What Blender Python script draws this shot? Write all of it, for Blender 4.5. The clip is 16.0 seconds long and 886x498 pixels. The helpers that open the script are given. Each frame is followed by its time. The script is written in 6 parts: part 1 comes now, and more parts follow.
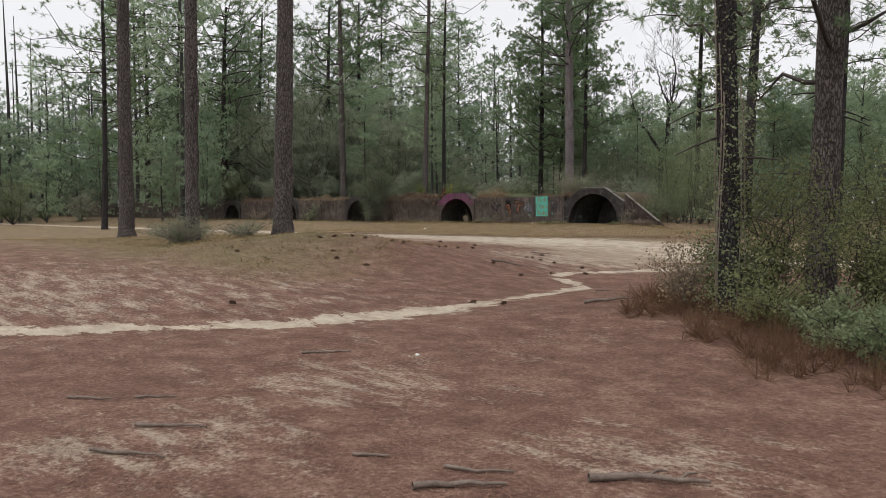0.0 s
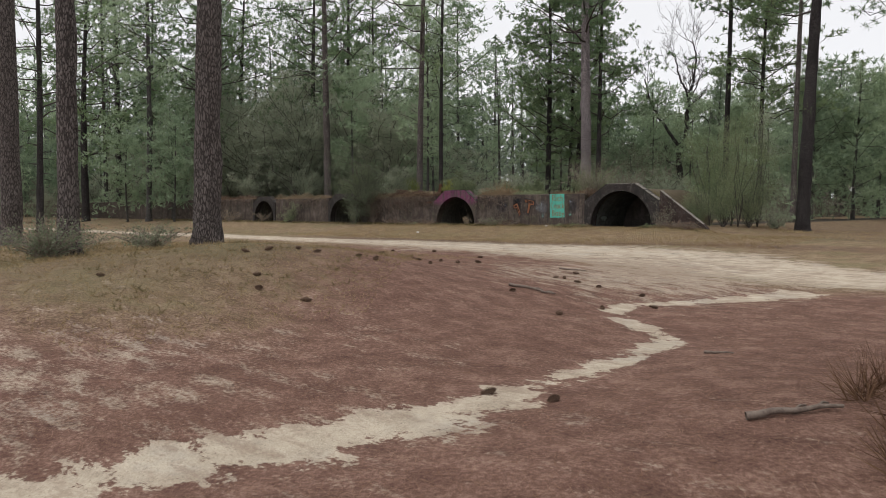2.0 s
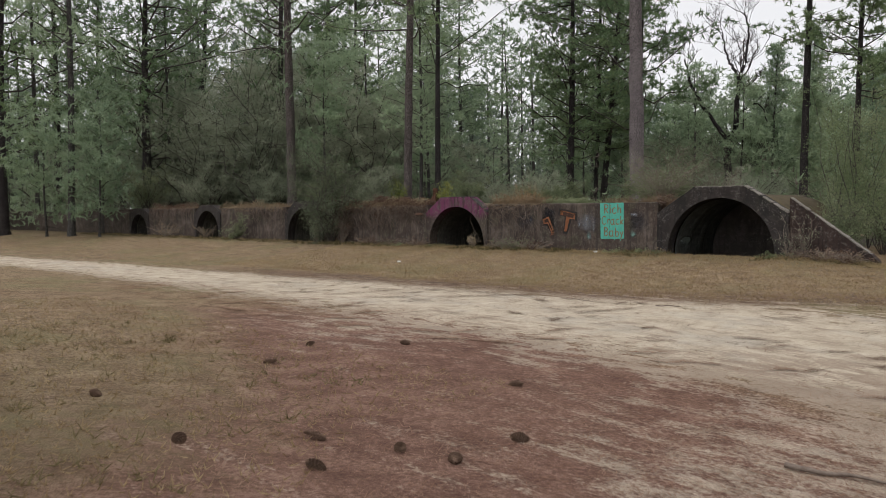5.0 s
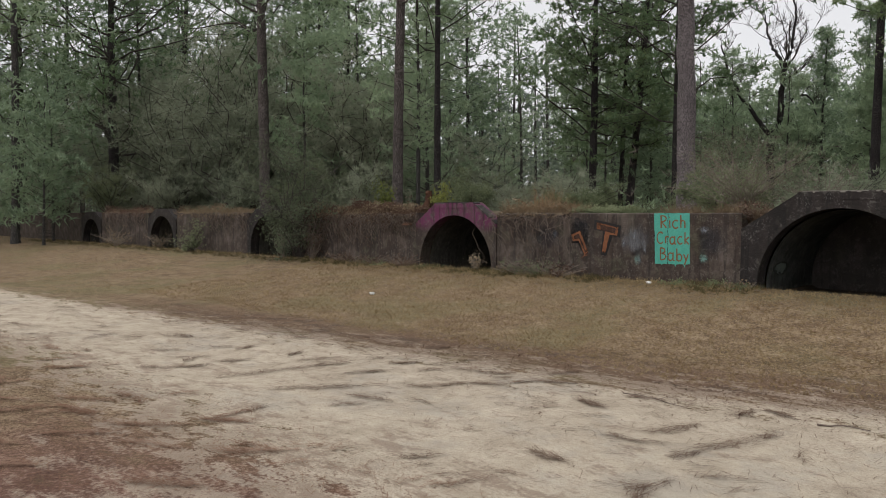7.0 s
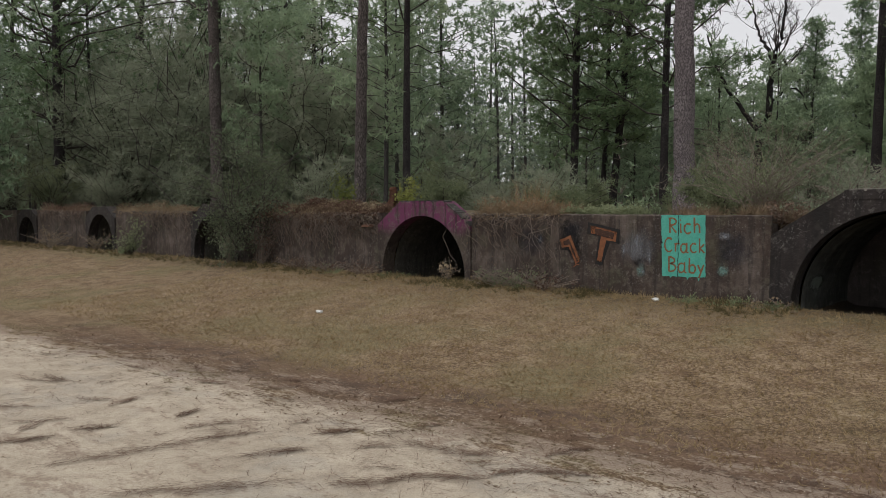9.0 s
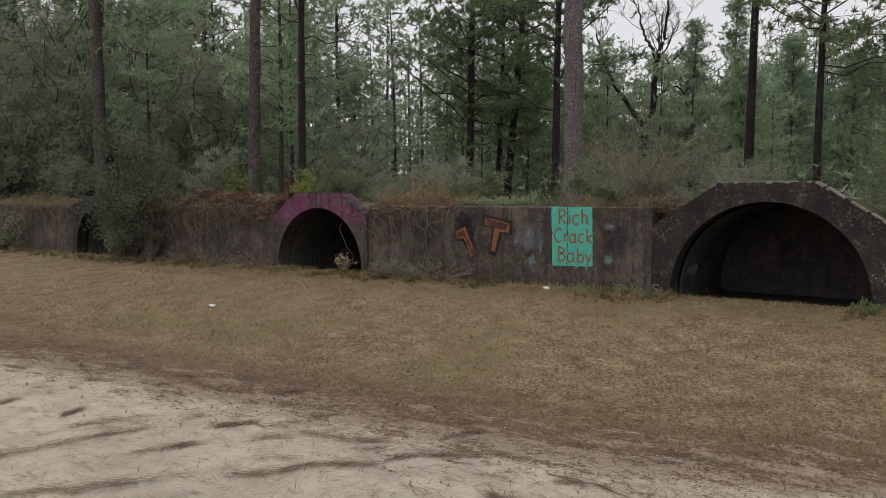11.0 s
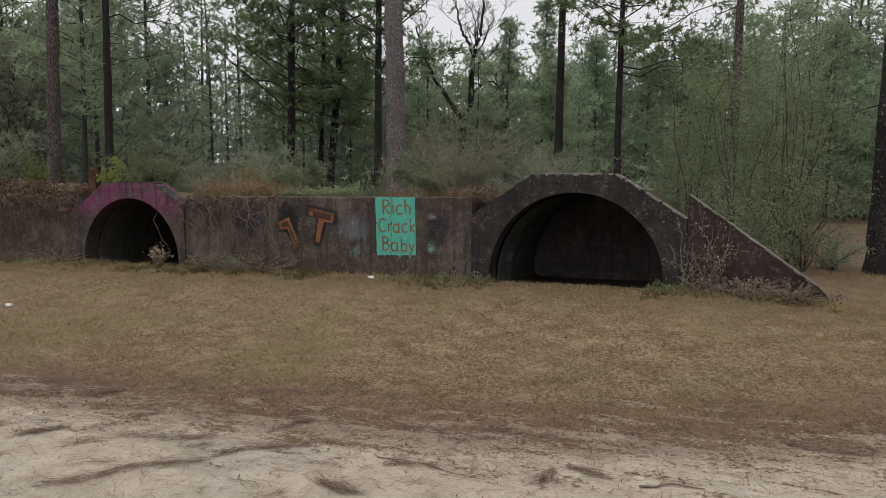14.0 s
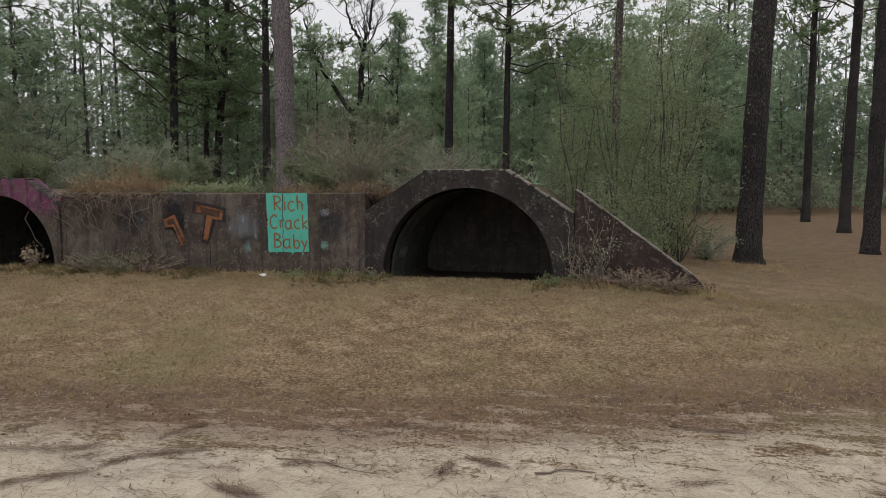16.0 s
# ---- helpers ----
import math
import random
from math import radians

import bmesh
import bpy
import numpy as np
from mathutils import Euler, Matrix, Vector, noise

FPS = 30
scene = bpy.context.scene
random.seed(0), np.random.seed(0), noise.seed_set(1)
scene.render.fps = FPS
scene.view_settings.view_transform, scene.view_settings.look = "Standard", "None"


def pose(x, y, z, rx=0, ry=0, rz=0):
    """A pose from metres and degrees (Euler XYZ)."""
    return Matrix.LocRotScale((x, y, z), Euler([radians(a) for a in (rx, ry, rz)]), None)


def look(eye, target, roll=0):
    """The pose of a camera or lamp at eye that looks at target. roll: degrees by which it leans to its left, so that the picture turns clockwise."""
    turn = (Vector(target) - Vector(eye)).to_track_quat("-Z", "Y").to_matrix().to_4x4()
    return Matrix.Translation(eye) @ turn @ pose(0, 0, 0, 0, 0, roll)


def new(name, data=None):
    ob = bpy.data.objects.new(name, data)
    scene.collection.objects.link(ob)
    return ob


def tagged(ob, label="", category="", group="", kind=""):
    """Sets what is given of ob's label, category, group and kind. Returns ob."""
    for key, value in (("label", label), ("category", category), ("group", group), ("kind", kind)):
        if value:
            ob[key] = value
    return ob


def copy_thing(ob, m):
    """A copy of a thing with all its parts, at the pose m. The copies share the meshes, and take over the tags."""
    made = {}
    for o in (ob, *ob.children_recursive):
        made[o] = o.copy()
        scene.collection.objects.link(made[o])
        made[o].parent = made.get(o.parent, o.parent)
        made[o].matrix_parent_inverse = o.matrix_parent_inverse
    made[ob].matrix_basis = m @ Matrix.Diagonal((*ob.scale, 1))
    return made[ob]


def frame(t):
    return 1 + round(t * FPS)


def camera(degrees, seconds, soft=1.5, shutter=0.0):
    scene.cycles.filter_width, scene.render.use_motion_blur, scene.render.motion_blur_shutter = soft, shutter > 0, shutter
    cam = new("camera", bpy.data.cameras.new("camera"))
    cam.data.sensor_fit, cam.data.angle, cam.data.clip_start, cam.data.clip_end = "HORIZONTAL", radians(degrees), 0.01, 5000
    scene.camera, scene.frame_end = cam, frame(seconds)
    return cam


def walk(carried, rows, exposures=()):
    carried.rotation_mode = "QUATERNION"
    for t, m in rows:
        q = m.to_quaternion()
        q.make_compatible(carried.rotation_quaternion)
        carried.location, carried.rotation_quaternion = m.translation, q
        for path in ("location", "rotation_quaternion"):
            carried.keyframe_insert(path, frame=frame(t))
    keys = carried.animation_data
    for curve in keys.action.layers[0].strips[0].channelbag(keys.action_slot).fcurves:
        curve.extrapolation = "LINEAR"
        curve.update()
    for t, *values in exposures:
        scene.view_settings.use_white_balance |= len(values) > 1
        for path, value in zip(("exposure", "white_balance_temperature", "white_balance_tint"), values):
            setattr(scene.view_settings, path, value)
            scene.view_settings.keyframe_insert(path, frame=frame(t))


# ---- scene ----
cam = camera(59.56, 16.0, soft=0.85, shutter=0.12)
walk(cam, [
    (0.0, pose(21.604, -32.473, 0.657) @ pose(0, 0, 0, 90, 0, 44.585) @ pose(0, 0, 0, -2.988, 0, -0.105)),
    (0.5, pose(20.513, -31.375, 0.607) @ pose(0, 0, 0, 90, 0, 44.570) @ pose(0, 0, 0, -2.944, 0, -0.017)),
    (1.0, pose(19.388, -30.230, 0.563) @ pose(0, 0, 0, 90, 0, 44.501) @ pose(0, 0, 0, -2.897, 0, 0.010)),
    (1.5, pose(18.284, -29.043, 0.566) @ pose(0, 0, 0, 90, 0, 44.502) @ pose(0, 0, 0, -2.890, 0, 0.034)),
    (2.0, pose(17.027, -27.685, 0.625) @ pose(0, 0, 0, 90, 0, 44.480) @ pose(0, 0, 0, -2.948, 0, -0.027)),
    (2.5, pose(15.761, -26.318, 0.683) @ pose(0, 0, 0, 90, 0, 44.502) @ pose(0, 0, 0, -2.912, 0, -0.162)),
    (3.0, pose(14.320, -24.829, 0.764) @ pose(0, 0, 0, 90, 0, 44.440) @ pose(0, 0, 0, -2.837, 0, -0.176)),
    (3.5, pose(12.866, -23.320, 0.854) @ pose(0, 0, 0, 90, 0, 44.385) @ pose(0, 0, 0, -2.823, 0, -0.195)),
    (4.0, pose(11.511, -21.928, 0.911) @ pose(0, 0, 0, 90, 0, 44.319) @ pose(0, 0, 0, -2.808, 0, -0.398)),
    (6.5, pose(5.640, -15.210, 1.290) @ pose(0, 0, 0, 90, 0, 45.440) @ pose(0, 0, 0, -2.760, 0, -0.031)),
    (7.0, pose(4.728, -14.208, 1.320) @ pose(0, 0, 0, 90, 0, 45.530) @ pose(0, 0, 0, -2.767, 0, -0.076)),
    (7.5, pose(3.880, -13.277, 1.337) @ pose(0, 0, 0, 90, 0, 45.604) @ pose(0, 0, 0, -2.786, 0, -0.015)),
    (8.0, pose(3.212, -12.573, 1.354) @ pose(0, 0, 0, 90, 0, 45.413) @ pose(0, 0, 0, -2.778, 0, 0.056)),
    (8.5, pose(2.887, -12.176, 1.374) @ pose(0, 0, 0, 90, 0, 44.849) @ pose(0, 0, 0, -2.844, 0, 0.023)),
    (9.0, pose(2.834, -12.031, 1.382) @ pose(0, 0, 0, 90, 0, 43.761) @ pose(0, 0, 0, -2.986, 0, 0.085)),
    (11.5, pose(2.963, -12.129, 1.372) @ pose(0, 0, 0, 90, 0, 34.150) @ pose(0, 0, 0, -3.671, 0, 0.124)),
    (12.0, pose(2.972, -12.154, 1.378) @ pose(0, 0, 0, 90, 0, 32.211) @ pose(0, 0, 0, -3.808, 0, 0.197)),
    (12.5, pose(2.973, -12.176, 1.376) @ pose(0, 0, 0, 90, 0, 30.313) @ pose(0, 0, 0, -3.908, 0, 0.176)),
    (13.0, pose(2.980, -12.189, 1.375) @ pose(0, 0, 0, 90, 0, 27.996) @ pose(0, 0, 0, -4.020, 0, 0.184)),
    (13.5, pose(2.979, -12.214, 1.375) @ pose(0, 0, 0, 90, 0, 25.409) @ pose(0, 0, 0, -4.136, 0, 0.161)),
    (14.0, pose(2.973, -12.207, 1.375) @ pose(0, 0, 0, 90, 0, 23.194) @ pose(0, 0, 0, -4.222, 0, 0.171)),
    (14.5, pose(2.967, -12.215, 1.383) @ pose(0, 0, 0, 90, 0, 21.045) @ pose(0, 0, 0, -4.340, 0, 0.113)),
    (15.0, pose(2.958, -12.223, 1.388) @ pose(0, 0, 0, 90, 0, 19.164) @ pose(0, 0, 0, -4.440, 0, 0.105)),
    (15.5, pose(2.955, -12.222, 1.392) @ pose(0, 0, 0, 90, 0, 17.075) @ pose(0, 0, 0, -4.554, 0, 0.039)),
    (16.0, pose(2.951, -12.255, 1.398) @ pose(0, 0, 0, 90, 0, 15.161) @ pose(0, 0, 0, -4.637, 0, -0.031)),
], exposures=[(0.0, 0.64), (1.2, 0.71), (2.5, 0.64), (4.0, 0.63), (6.5, 0.57), (7.5, 0.45), (9.0, 0.38), (12.0, 0.43), (16.0, 0.46)])

# ---- overcast daylight ----
world = bpy.data.worlds.new("overcast_sky")
scene.world = world
world.use_nodes = True
wn, wl = world.node_tree.nodes, world.node_tree.links
sky = wn.new("ShaderNodeTexSky")
sky.sky_type = 'NISHITA'
sky.sun_disc = False
sky.sun_elevation = radians(69)
sky.sun_rotation = radians(200)
sky.dust_density = 1.5
sky.air_density = 1.0
grey = wn.new("ShaderNodeHueSaturation")
grey.inputs["Saturation"].default_value = 0.10
wl.new(sky.outputs[0], grey.inputs["Color"])
veil = wn.new("ShaderNodeMix")
veil.data_type = 'RGBA'
veil.inputs[0].default_value = 0.7
veil.inputs[7].default_value = (8.5, 8.5, 8.8, 1)
wl.new(grey.outputs[0], veil.inputs[6])
wl.new(veil.outputs[2], wn["Background"].inputs["Color"])
wn["Background"].inputs["Strength"].default_value = 0.078
sun_data = bpy.data.lights.new("sun", 'SUN')
sun_data.energy, sun_data.angle, sun_data.color = 1.5, radians(95), (1.0, 0.97, 0.93)
sun = new("sun", sun_data)
sun.matrix_world = look((0, 0, 30), (4, 11, 0))


# ---- materials ----
def nodes_of(name):
    m = bpy.data.materials.new(name)
    m.use_nodes = True
    return m, m.node_tree.nodes, m.node_tree.links


def noise_tex(n, l, coord, scale, detail=6.0, rough=0.6):
    t = n.new("ShaderNodeTexNoise")
    t.inputs["Scale"].default_value, t.inputs["Detail"].default_value, t.inputs["Roughness"].default_value = scale, detail, rough
    if coord is not None:
        l.new(coord, t.inputs["Vector"])
    return t.outputs["Fac"]


def ramp(n, l, fac, stops):
    r = n.new("ShaderNodeValToRGB")
    els = r.color_ramp.elements
    while len(els) < len(stops):
        els.new(0.5)
    for e, (p, c) in zip(els, stops):
        e.position, e.color = p, (c[0], c[1], c[2], 1)
    l.new(fac, r.inputs["Fac"])
    return r.outputs["Color"]


def mix(n, l, fac, a, b, blend='MIX'):
    m = n.new("ShaderNodeMix")
    m.data_type, m.blend_type = 'RGBA', blend
    for sock, v in ((m.inputs[0], fac), (m.inputs[6], a), (m.inputs[7], b)):
        if isinstance(v, (int, float)):
            sock.default_value = v
        elif isinstance(v, tuple):
            sock.default_value = (*v, 1)
        else:
            l.new(v, sock)
    return m.outputs[2]


def step(n, l, v, lo, hi):
    m = n.new("ShaderNodeMapRange")
    m.interpolation_type = 'SMOOTHSTEP'
    l.new(v, m.inputs[0])
    m.inputs[1].default_value, m.inputs[2].default_value = lo, hi
    return m.outputs[0]


def maths(n, l, op, a, b):
    m = n.new("ShaderNodeMath")
    m.operation = op
    for sock, v in ((m.inputs[0], a), (m.inputs[1], b)):
        if isinstance(v, (int, float)):
            sock.default_value = v
        else:
            l.new(v, sock)
    return m.outputs[0]


def bump(n, l, height, strength, distance, onto):
    b = n.new("ShaderNodeBump")
    b.inputs["Strength"].default_value, b.inputs["Distance"].default_value = strength, distance
    l.new(height, b.inputs["Height"])
    l.new(b.outputs[0], onto.inputs["Normal"])


def position(n):
    return n.new("ShaderNodeNewGeometry").outputs["Position"]


def stretched(n, l, coord, scale):
    m = n.new("ShaderNodeMapping")
    m.inputs["Scale"].default_value = scale
    l.new(coord, m.inputs["Vector"])
    return m.outputs[0]


def plain(name, c1, c2, scale=8.0, rough=0.85, fine=60.0, relief=0.3, depth=0.01):
    """Two-scale mottled matt surface."""
    m, n, l = nodes_of(name)
    p, o = n["Principled BSDF"], n.new("ShaderNodeTexCoord").outputs["Object"]
    big, small = noise_tex(n, l, o, scale), noise_tex(n, l, o, fine, 3)
    both = maths(n, l, 'ADD', maths(n, l, 'MULTIPLY', big, 0.65), maths(n, l, 'MULTIPLY', small, 0.35))
    l.new(ramp(n, l, both, [(0.33, c1), (0.66, c2)]), p.inputs["Base Color"])
    p.inputs["Roughness"].default_value = rough
    p.inputs["Specular IOR Level"].default_value = 0.25
    bump(n, l, both, relief, depth, p)
    return m


def leafy(name, c1, c2, c3, through_light=0.95):
    """Leaves and needles: colour by plant and by clump, some light passing through."""
    m, n, l = nodes_of(name)
    n.remove(n["Principled BSDF"])
    o = position(n)
    clump = noise_tex(n, l, o, 1.1, 3)
    fine = noise_tex(n, l, o, 9.0, 2)
    rnd = n.new("ShaderNodeObjectInfo").outputs["Random"]
    both = maths(n, l, 'ADD', maths(n, l, 'MULTIPLY', clump, 0.5), maths(n, l, 'MULTIPLY', fine, 0.35))
    both = maths(n, l, 'ADD', both, maths(n, l, 'MULTIPLY', rnd, 0.22))
    c = ramp(n, l, both, [(0.33, c1), (0.52, c2), (0.72, c3)])
    d, t, s = n.new("ShaderNodeBsdfDiffuse"), n.new("ShaderNodeBsdfTranslucent"), n.new("ShaderNodeAddShader")
    l.new(c, d.inputs["Color"])
    l.new(mix(n, l, through_light, (0.0, 0.0, 0.0), c), t.inputs["Color"])
    l.new(d.outputs[0], s.inputs[0])
    l.new(t.outputs[0], s.inputs[1])
    l.new(s.outputs[0], n["Material Output"].inputs["Surface"])
    return m


def bark(name, dark, mid, light, scale=1.0):
    """Plated pine bark: furrows between upright plates, pale scales."""
    m, n, l = nodes_of(name)
    p, o = n["Principled BSDF"], n.new("ShaderNodeTexCoord").outputs["Object"]
    s = stretched(n, l, o, (14 * scale, 14 * scale, 4.2 * scale))
    v = n.new("ShaderNodeTexVoronoi")
    v.feature = 'DISTANCE_TO_EDGE'
    v.inputs["Scale"].default_value = 1.0
    wob = n.new("ShaderNodeVectorMath")
    wob.operation = 'ADD'
    wn3 = n.new("ShaderNodeTexNoise")
    wn3.inputs["Scale"].default_value = 1.3
    l.new(s, wn3.inputs["Vector"])
    l.new(s, wob.inputs[0])
    l.new(wn3.outputs["Color"], wob.inputs[1])
    l.new(wob.outputs[0], v.inputs["Vector"])
    plate = step(n, l, v.outputs["Distance"], 0.0, 0.22)
    fine = noise_tex(n, l, s, 3.0, 6)
    big = noise_tex(n, l, o, 1.2, 3)
    c = ramp(n, l, fine, [(0.35, mid), (0.68, light)])
    c = mix(n, l, step(n, l, big, 0.4, 0.7), c, mid)
    c = mix(n, l, plate, dark, c)
    l.new(c, p.inputs["Base Color"])
    p.inputs["Roughness"].default_value = 0.9
    p.inputs["Specular IOR Level"].default_value = 0.2
    bump(n, l, maths(n, l, 'ADD', plate, maths(n, l, 'MULTIPLY', fine, 0.5)), 0.9, 0.03, p)
    return m


def concrete(name, tones, streak, moss=0.3, purple=False):
    """Old board-formed concrete, streaked from the top, mossy low down, with pale scabs."""
    m, n, l = nodes_of(name)
    p, o = n["Principled BSDF"], position(n)
    big = noise_tex(n, l, o, 1.3, 6, 0.7)
    fine = noise_tex(n, l, o, 24, 5)
    down = noise_tex(n, l, stretched(n, l, o, (2.6, 2.6, 0.5)), 1.0, 6, 0.7)
    c = ramp(n, l, big, [(0.3, tones[0]), (0.5, tones[1]), (0.7, tones[2])])
    c = mix(n, l, maths(n, l, 'MULTIPLY', step(n, l, down, 0.45, 0.7), 0.75), c, streak)
    if purple:
        z = n.new("ShaderNodeSeparateXYZ")
        l.new(o, z.inputs[0])
        edge = maths(n, l, 'ADD', z.outputs["Z"], maths(n, l, 'MULTIPLY', big, 0.55))
        paint = mix(n, l, fine, (0.095, 0.019, 0.058), (0.175, 0.040, 0.108))
        worn = step(n, l, noise_tex(n, l, o, 5.0, 6, 0.7), 0.56, 0.62)
        paint = mix(n, l, worn, paint, (0.09, 0.05, 0.065))
        c = mix(n, l, step(n, l, edge, 1.02, 1.32), c, paint)
    drip = noise_tex(n, l, stretched(n, l, o, (11, 11, 0.7)), 1.0, 5, 0.65)
    c = mix(n, l, maths(n, l, 'MULTIPLY', step(n, l, drip, 0.50, 0.60), 0.7), c, streak)
    blot = step(n, l, noise_tex(n, l, o, 4.2, 9, 0.78), 0.50, 0.60)
    c = mix(n, l, maths(n, l, 'MULTIPLY', blot, 0.45), c, tones[2])
    scab = step(n, l, noise_tex(n, l, o, 9.0, 8, 0.75), 0.565, 0.61)
    c = mix(n, l, maths(n, l, 'MULTIPLY', scab, 0.45), c, mix(n, l, 0.5, tones[2], (0.24, 0.225, 0.205)))
    fleck = maths(n, l, 'MULTIPLY', step(n, l, noise_tex(n, l, o, 26, 6, 0.8), 0.55, 0.60), step(n, l, noise_tex(n, l, o, 2.4, 4), 0.50, 0.60))
    c = mix(n, l, maths(n, l, 'MULTIPLY', fleck, 0.5), c, mix(n, l, 0.4, (0.36, 0.35, 0.33), tones[2]))
    green = step(n, l, noise_tex(n, l, o, 2.1, 5), 0.52, 0.7)
    c = mix(n, l, maths(n, l, 'MULTIPLY', green, moss), c, (0.05, 0.06, 0.025))
    c = mix(n, l, maths(n, l, 'MULTIPLY', fine, 0.25), c, (0.03, 0.025, 0.022))
    l.new(c, p.inputs["Base Color"])
    p.inputs["Roughness"].default_value = 0.85
    p.inputs["Specular IOR Level"].default_value = 0.3
    bump(n, l, maths(n, l, 'ADD', fine, big), 0.5, 0.02, p)
    return m


M_WALL = concrete("stained_concrete", [(0.026, 0.018, 0.015), (0.060, 0.042, 0.033), (0.150, 0.122, 0.104)], (0.026, 0.020, 0.017), 0.35)
M_PORTAL = concrete("blackened_concrete", [(0.011, 0.009, 0.009), (0.022, 0.017, 0.016), (0.043, 0.036, 0.034)], (0.010, 0.009, 0.009), 0.10)
M_RUSTY = concrete("red_brown_stained_concrete", [(0.016, 0.009, 0.008), (0.034, 0.019, 0.016), (0.060, 0.042, 0.036)], (0.014, 0.009, 0.008), 0.10)
M_PURPLE = concrete("purple_painted_concrete", [(0.03, 0.022, 0.018), (0.058, 0.042, 0.034), (0.10, 0.08, 0.066)], (0.025, 0.019, 0.017), 0.15, True)
M_CAP = concrete("pale_weathered_concrete", [(0.16, 0.15, 0.13), (0.26, 0.24, 0.21), (0.38, 0.36, 0.32)], (0.12, 0.11, 0.09), 0.35)
M_CAPDARK = concrete("flaking_grey_concrete", [(0.016, 0.015, 0.014), (0.034, 0.030, 0.028), (0.085, 0.078, 0.072)], (0.014, 0.013, 0.012), 0.2)
M_LINING = concrete("sooty_lining", [(0.030, 0.032, 0.030), (0.062, 0.066, 0.060), (0.14, 0.15, 0.135)], (0.034, 0.034, 0.031), 0.3)
M_LINING_DARK = concrete("black_lining", [(0.04, 0.038, 0.033), (0.07, 0.066, 0.055), (0.12, 0.115, 0.095)], (0.03, 0.027, 0.024), 0.3)
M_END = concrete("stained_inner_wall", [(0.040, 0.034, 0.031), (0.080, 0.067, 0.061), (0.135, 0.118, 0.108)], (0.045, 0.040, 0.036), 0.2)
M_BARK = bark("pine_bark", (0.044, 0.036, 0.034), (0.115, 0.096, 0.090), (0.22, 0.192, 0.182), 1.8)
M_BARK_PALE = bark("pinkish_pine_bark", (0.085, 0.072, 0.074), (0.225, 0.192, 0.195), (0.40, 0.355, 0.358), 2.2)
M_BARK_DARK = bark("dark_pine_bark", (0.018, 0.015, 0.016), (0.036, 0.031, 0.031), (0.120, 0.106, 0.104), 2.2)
# greyer bark for far trunks, the haze over them put into its tones
M_BARK_FAR = bark("haze_paled_bark", (0.040, 0.038, 0.036), (0.078, 0.072, 0.068), (0.125, 0.116, 0.110), 1.6)
M_LIMB = plain("grey_twig", (0.034, 0.028, 0.025), (0.078, 0.066, 0.059), 6, 0.9)
M_TWIG = plain("dead_twig", (0.13, 0.105, 0.085), (0.27, 0.23, 0.19), 6, 0.9)
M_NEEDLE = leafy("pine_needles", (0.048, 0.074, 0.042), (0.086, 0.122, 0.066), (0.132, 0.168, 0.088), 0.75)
# paler copy of the needles: distance haze mixed into the colour
M_NEEDLE_FAR = leafy("haze_paled_needles", (0.074, 0.104, 0.070), (0.140, 0.182, 0.118), (0.215, 0.262, 0.170), 0.8)
# far needles dimmed in colour to give the shade deep in the wood
M_NEEDLE_DEEP = leafy("shade_dimmed_needles", (0.066, 0.084, 0.066), (0.098, 0.120, 0.092), (0.130, 0.152, 0.114), 0.8)
# brush colour lifted as well, for haze between the far trunks
M_BROWN = leafy("leafless_brush", (0.085, 0.072, 0.060), (0.14, 0.12, 0.102), (0.20, 0.175, 0.15), 0.3)
M_OLIVE = leafy("olive_leaves", (0.084, 0.098, 0.070), (0.138, 0.152, 0.110), (0.195, 0.206, 0.155))
M_LEAF = leafy("green_leaves", (0.058, 0.070, 0.042), (0.100, 0.115, 0.067), (0.150, 0.165, 0.100))
M_FERN = leafy("fresh_green_leaves", (0.060, 0.077, 0.042), (0.100, 0.122, 0.068), (0.146, 0.168, 0.098))
M_YELLOW = leafy("yellow_green_leaves", (0.062, 0.074, 0.024), (0.105, 0.118, 0.036), (0.155, 0.16, 0.055))
M_THICKET = leafy("dark_thicket_leaves", (0.046, 0.052, 0.025), (0.080, 0.088, 0.042), (0.122, 0.130, 0.064))
M_SAGE = leafy("grey_green_leaves", (0.056, 0.068, 0.044), (0.098, 0.114, 0.074), (0.165, 0.182, 0.128), 0.6)
M_REED = leafy("orange_reed", (0.115, 0.066, 0.036), (0.20, 0.125, 0.072), (0.31, 0.215, 0.135), 0.3)
M_REDGRASS = leafy("red_brown_grass", (0.070, 0.040, 0.025), (0.132, 0.080, 0.050), (0.215, 0.14, 0.09), 0.2)
M_TAWNY = leafy("tawny_dead_grass", (0.15, 0.080, 0.038), (0.26, 0.150, 0.075), (0.37, 0.235, 0.130), 0.2)
M_DRY = leafy("dry_stems", (0.10, 0.072, 0.047), (0.19, 0.145, 0.097), (0.31, 0.25, 0.17), 0.2)
M_WEED = leafy("wall_foot_weeds", (0.052, 0.047, 0.023), (0.094, 0.080, 0.040), (0.165, 0.135, 0.076), 0.3)
M_GRASS = leafy("winter_grass_blades", (0.118, 0.075, 0.038), (0.203, 0.146, 0.080), (0.325, 0.255, 0.148), 0.2)
M_STRAW = leafy("pine_straw", (0.10, 0.054, 0.038), (0.18, 0.108, 0.076), (0.29, 0.20, 0.148), 0.1)
M_STRAW_DARK = leafy("dark_pine_straw", (0.058, 0.034, 0.026), (0.105, 0.067, 0.050), (0.18, 0.125, 0.095), 0.1)
M_CHIP = leafy("bark_chips", (0.055, 0.035, 0.026), (0.13, 0.085, 0.06), (0.30, 0.235, 0.18), 0.1)
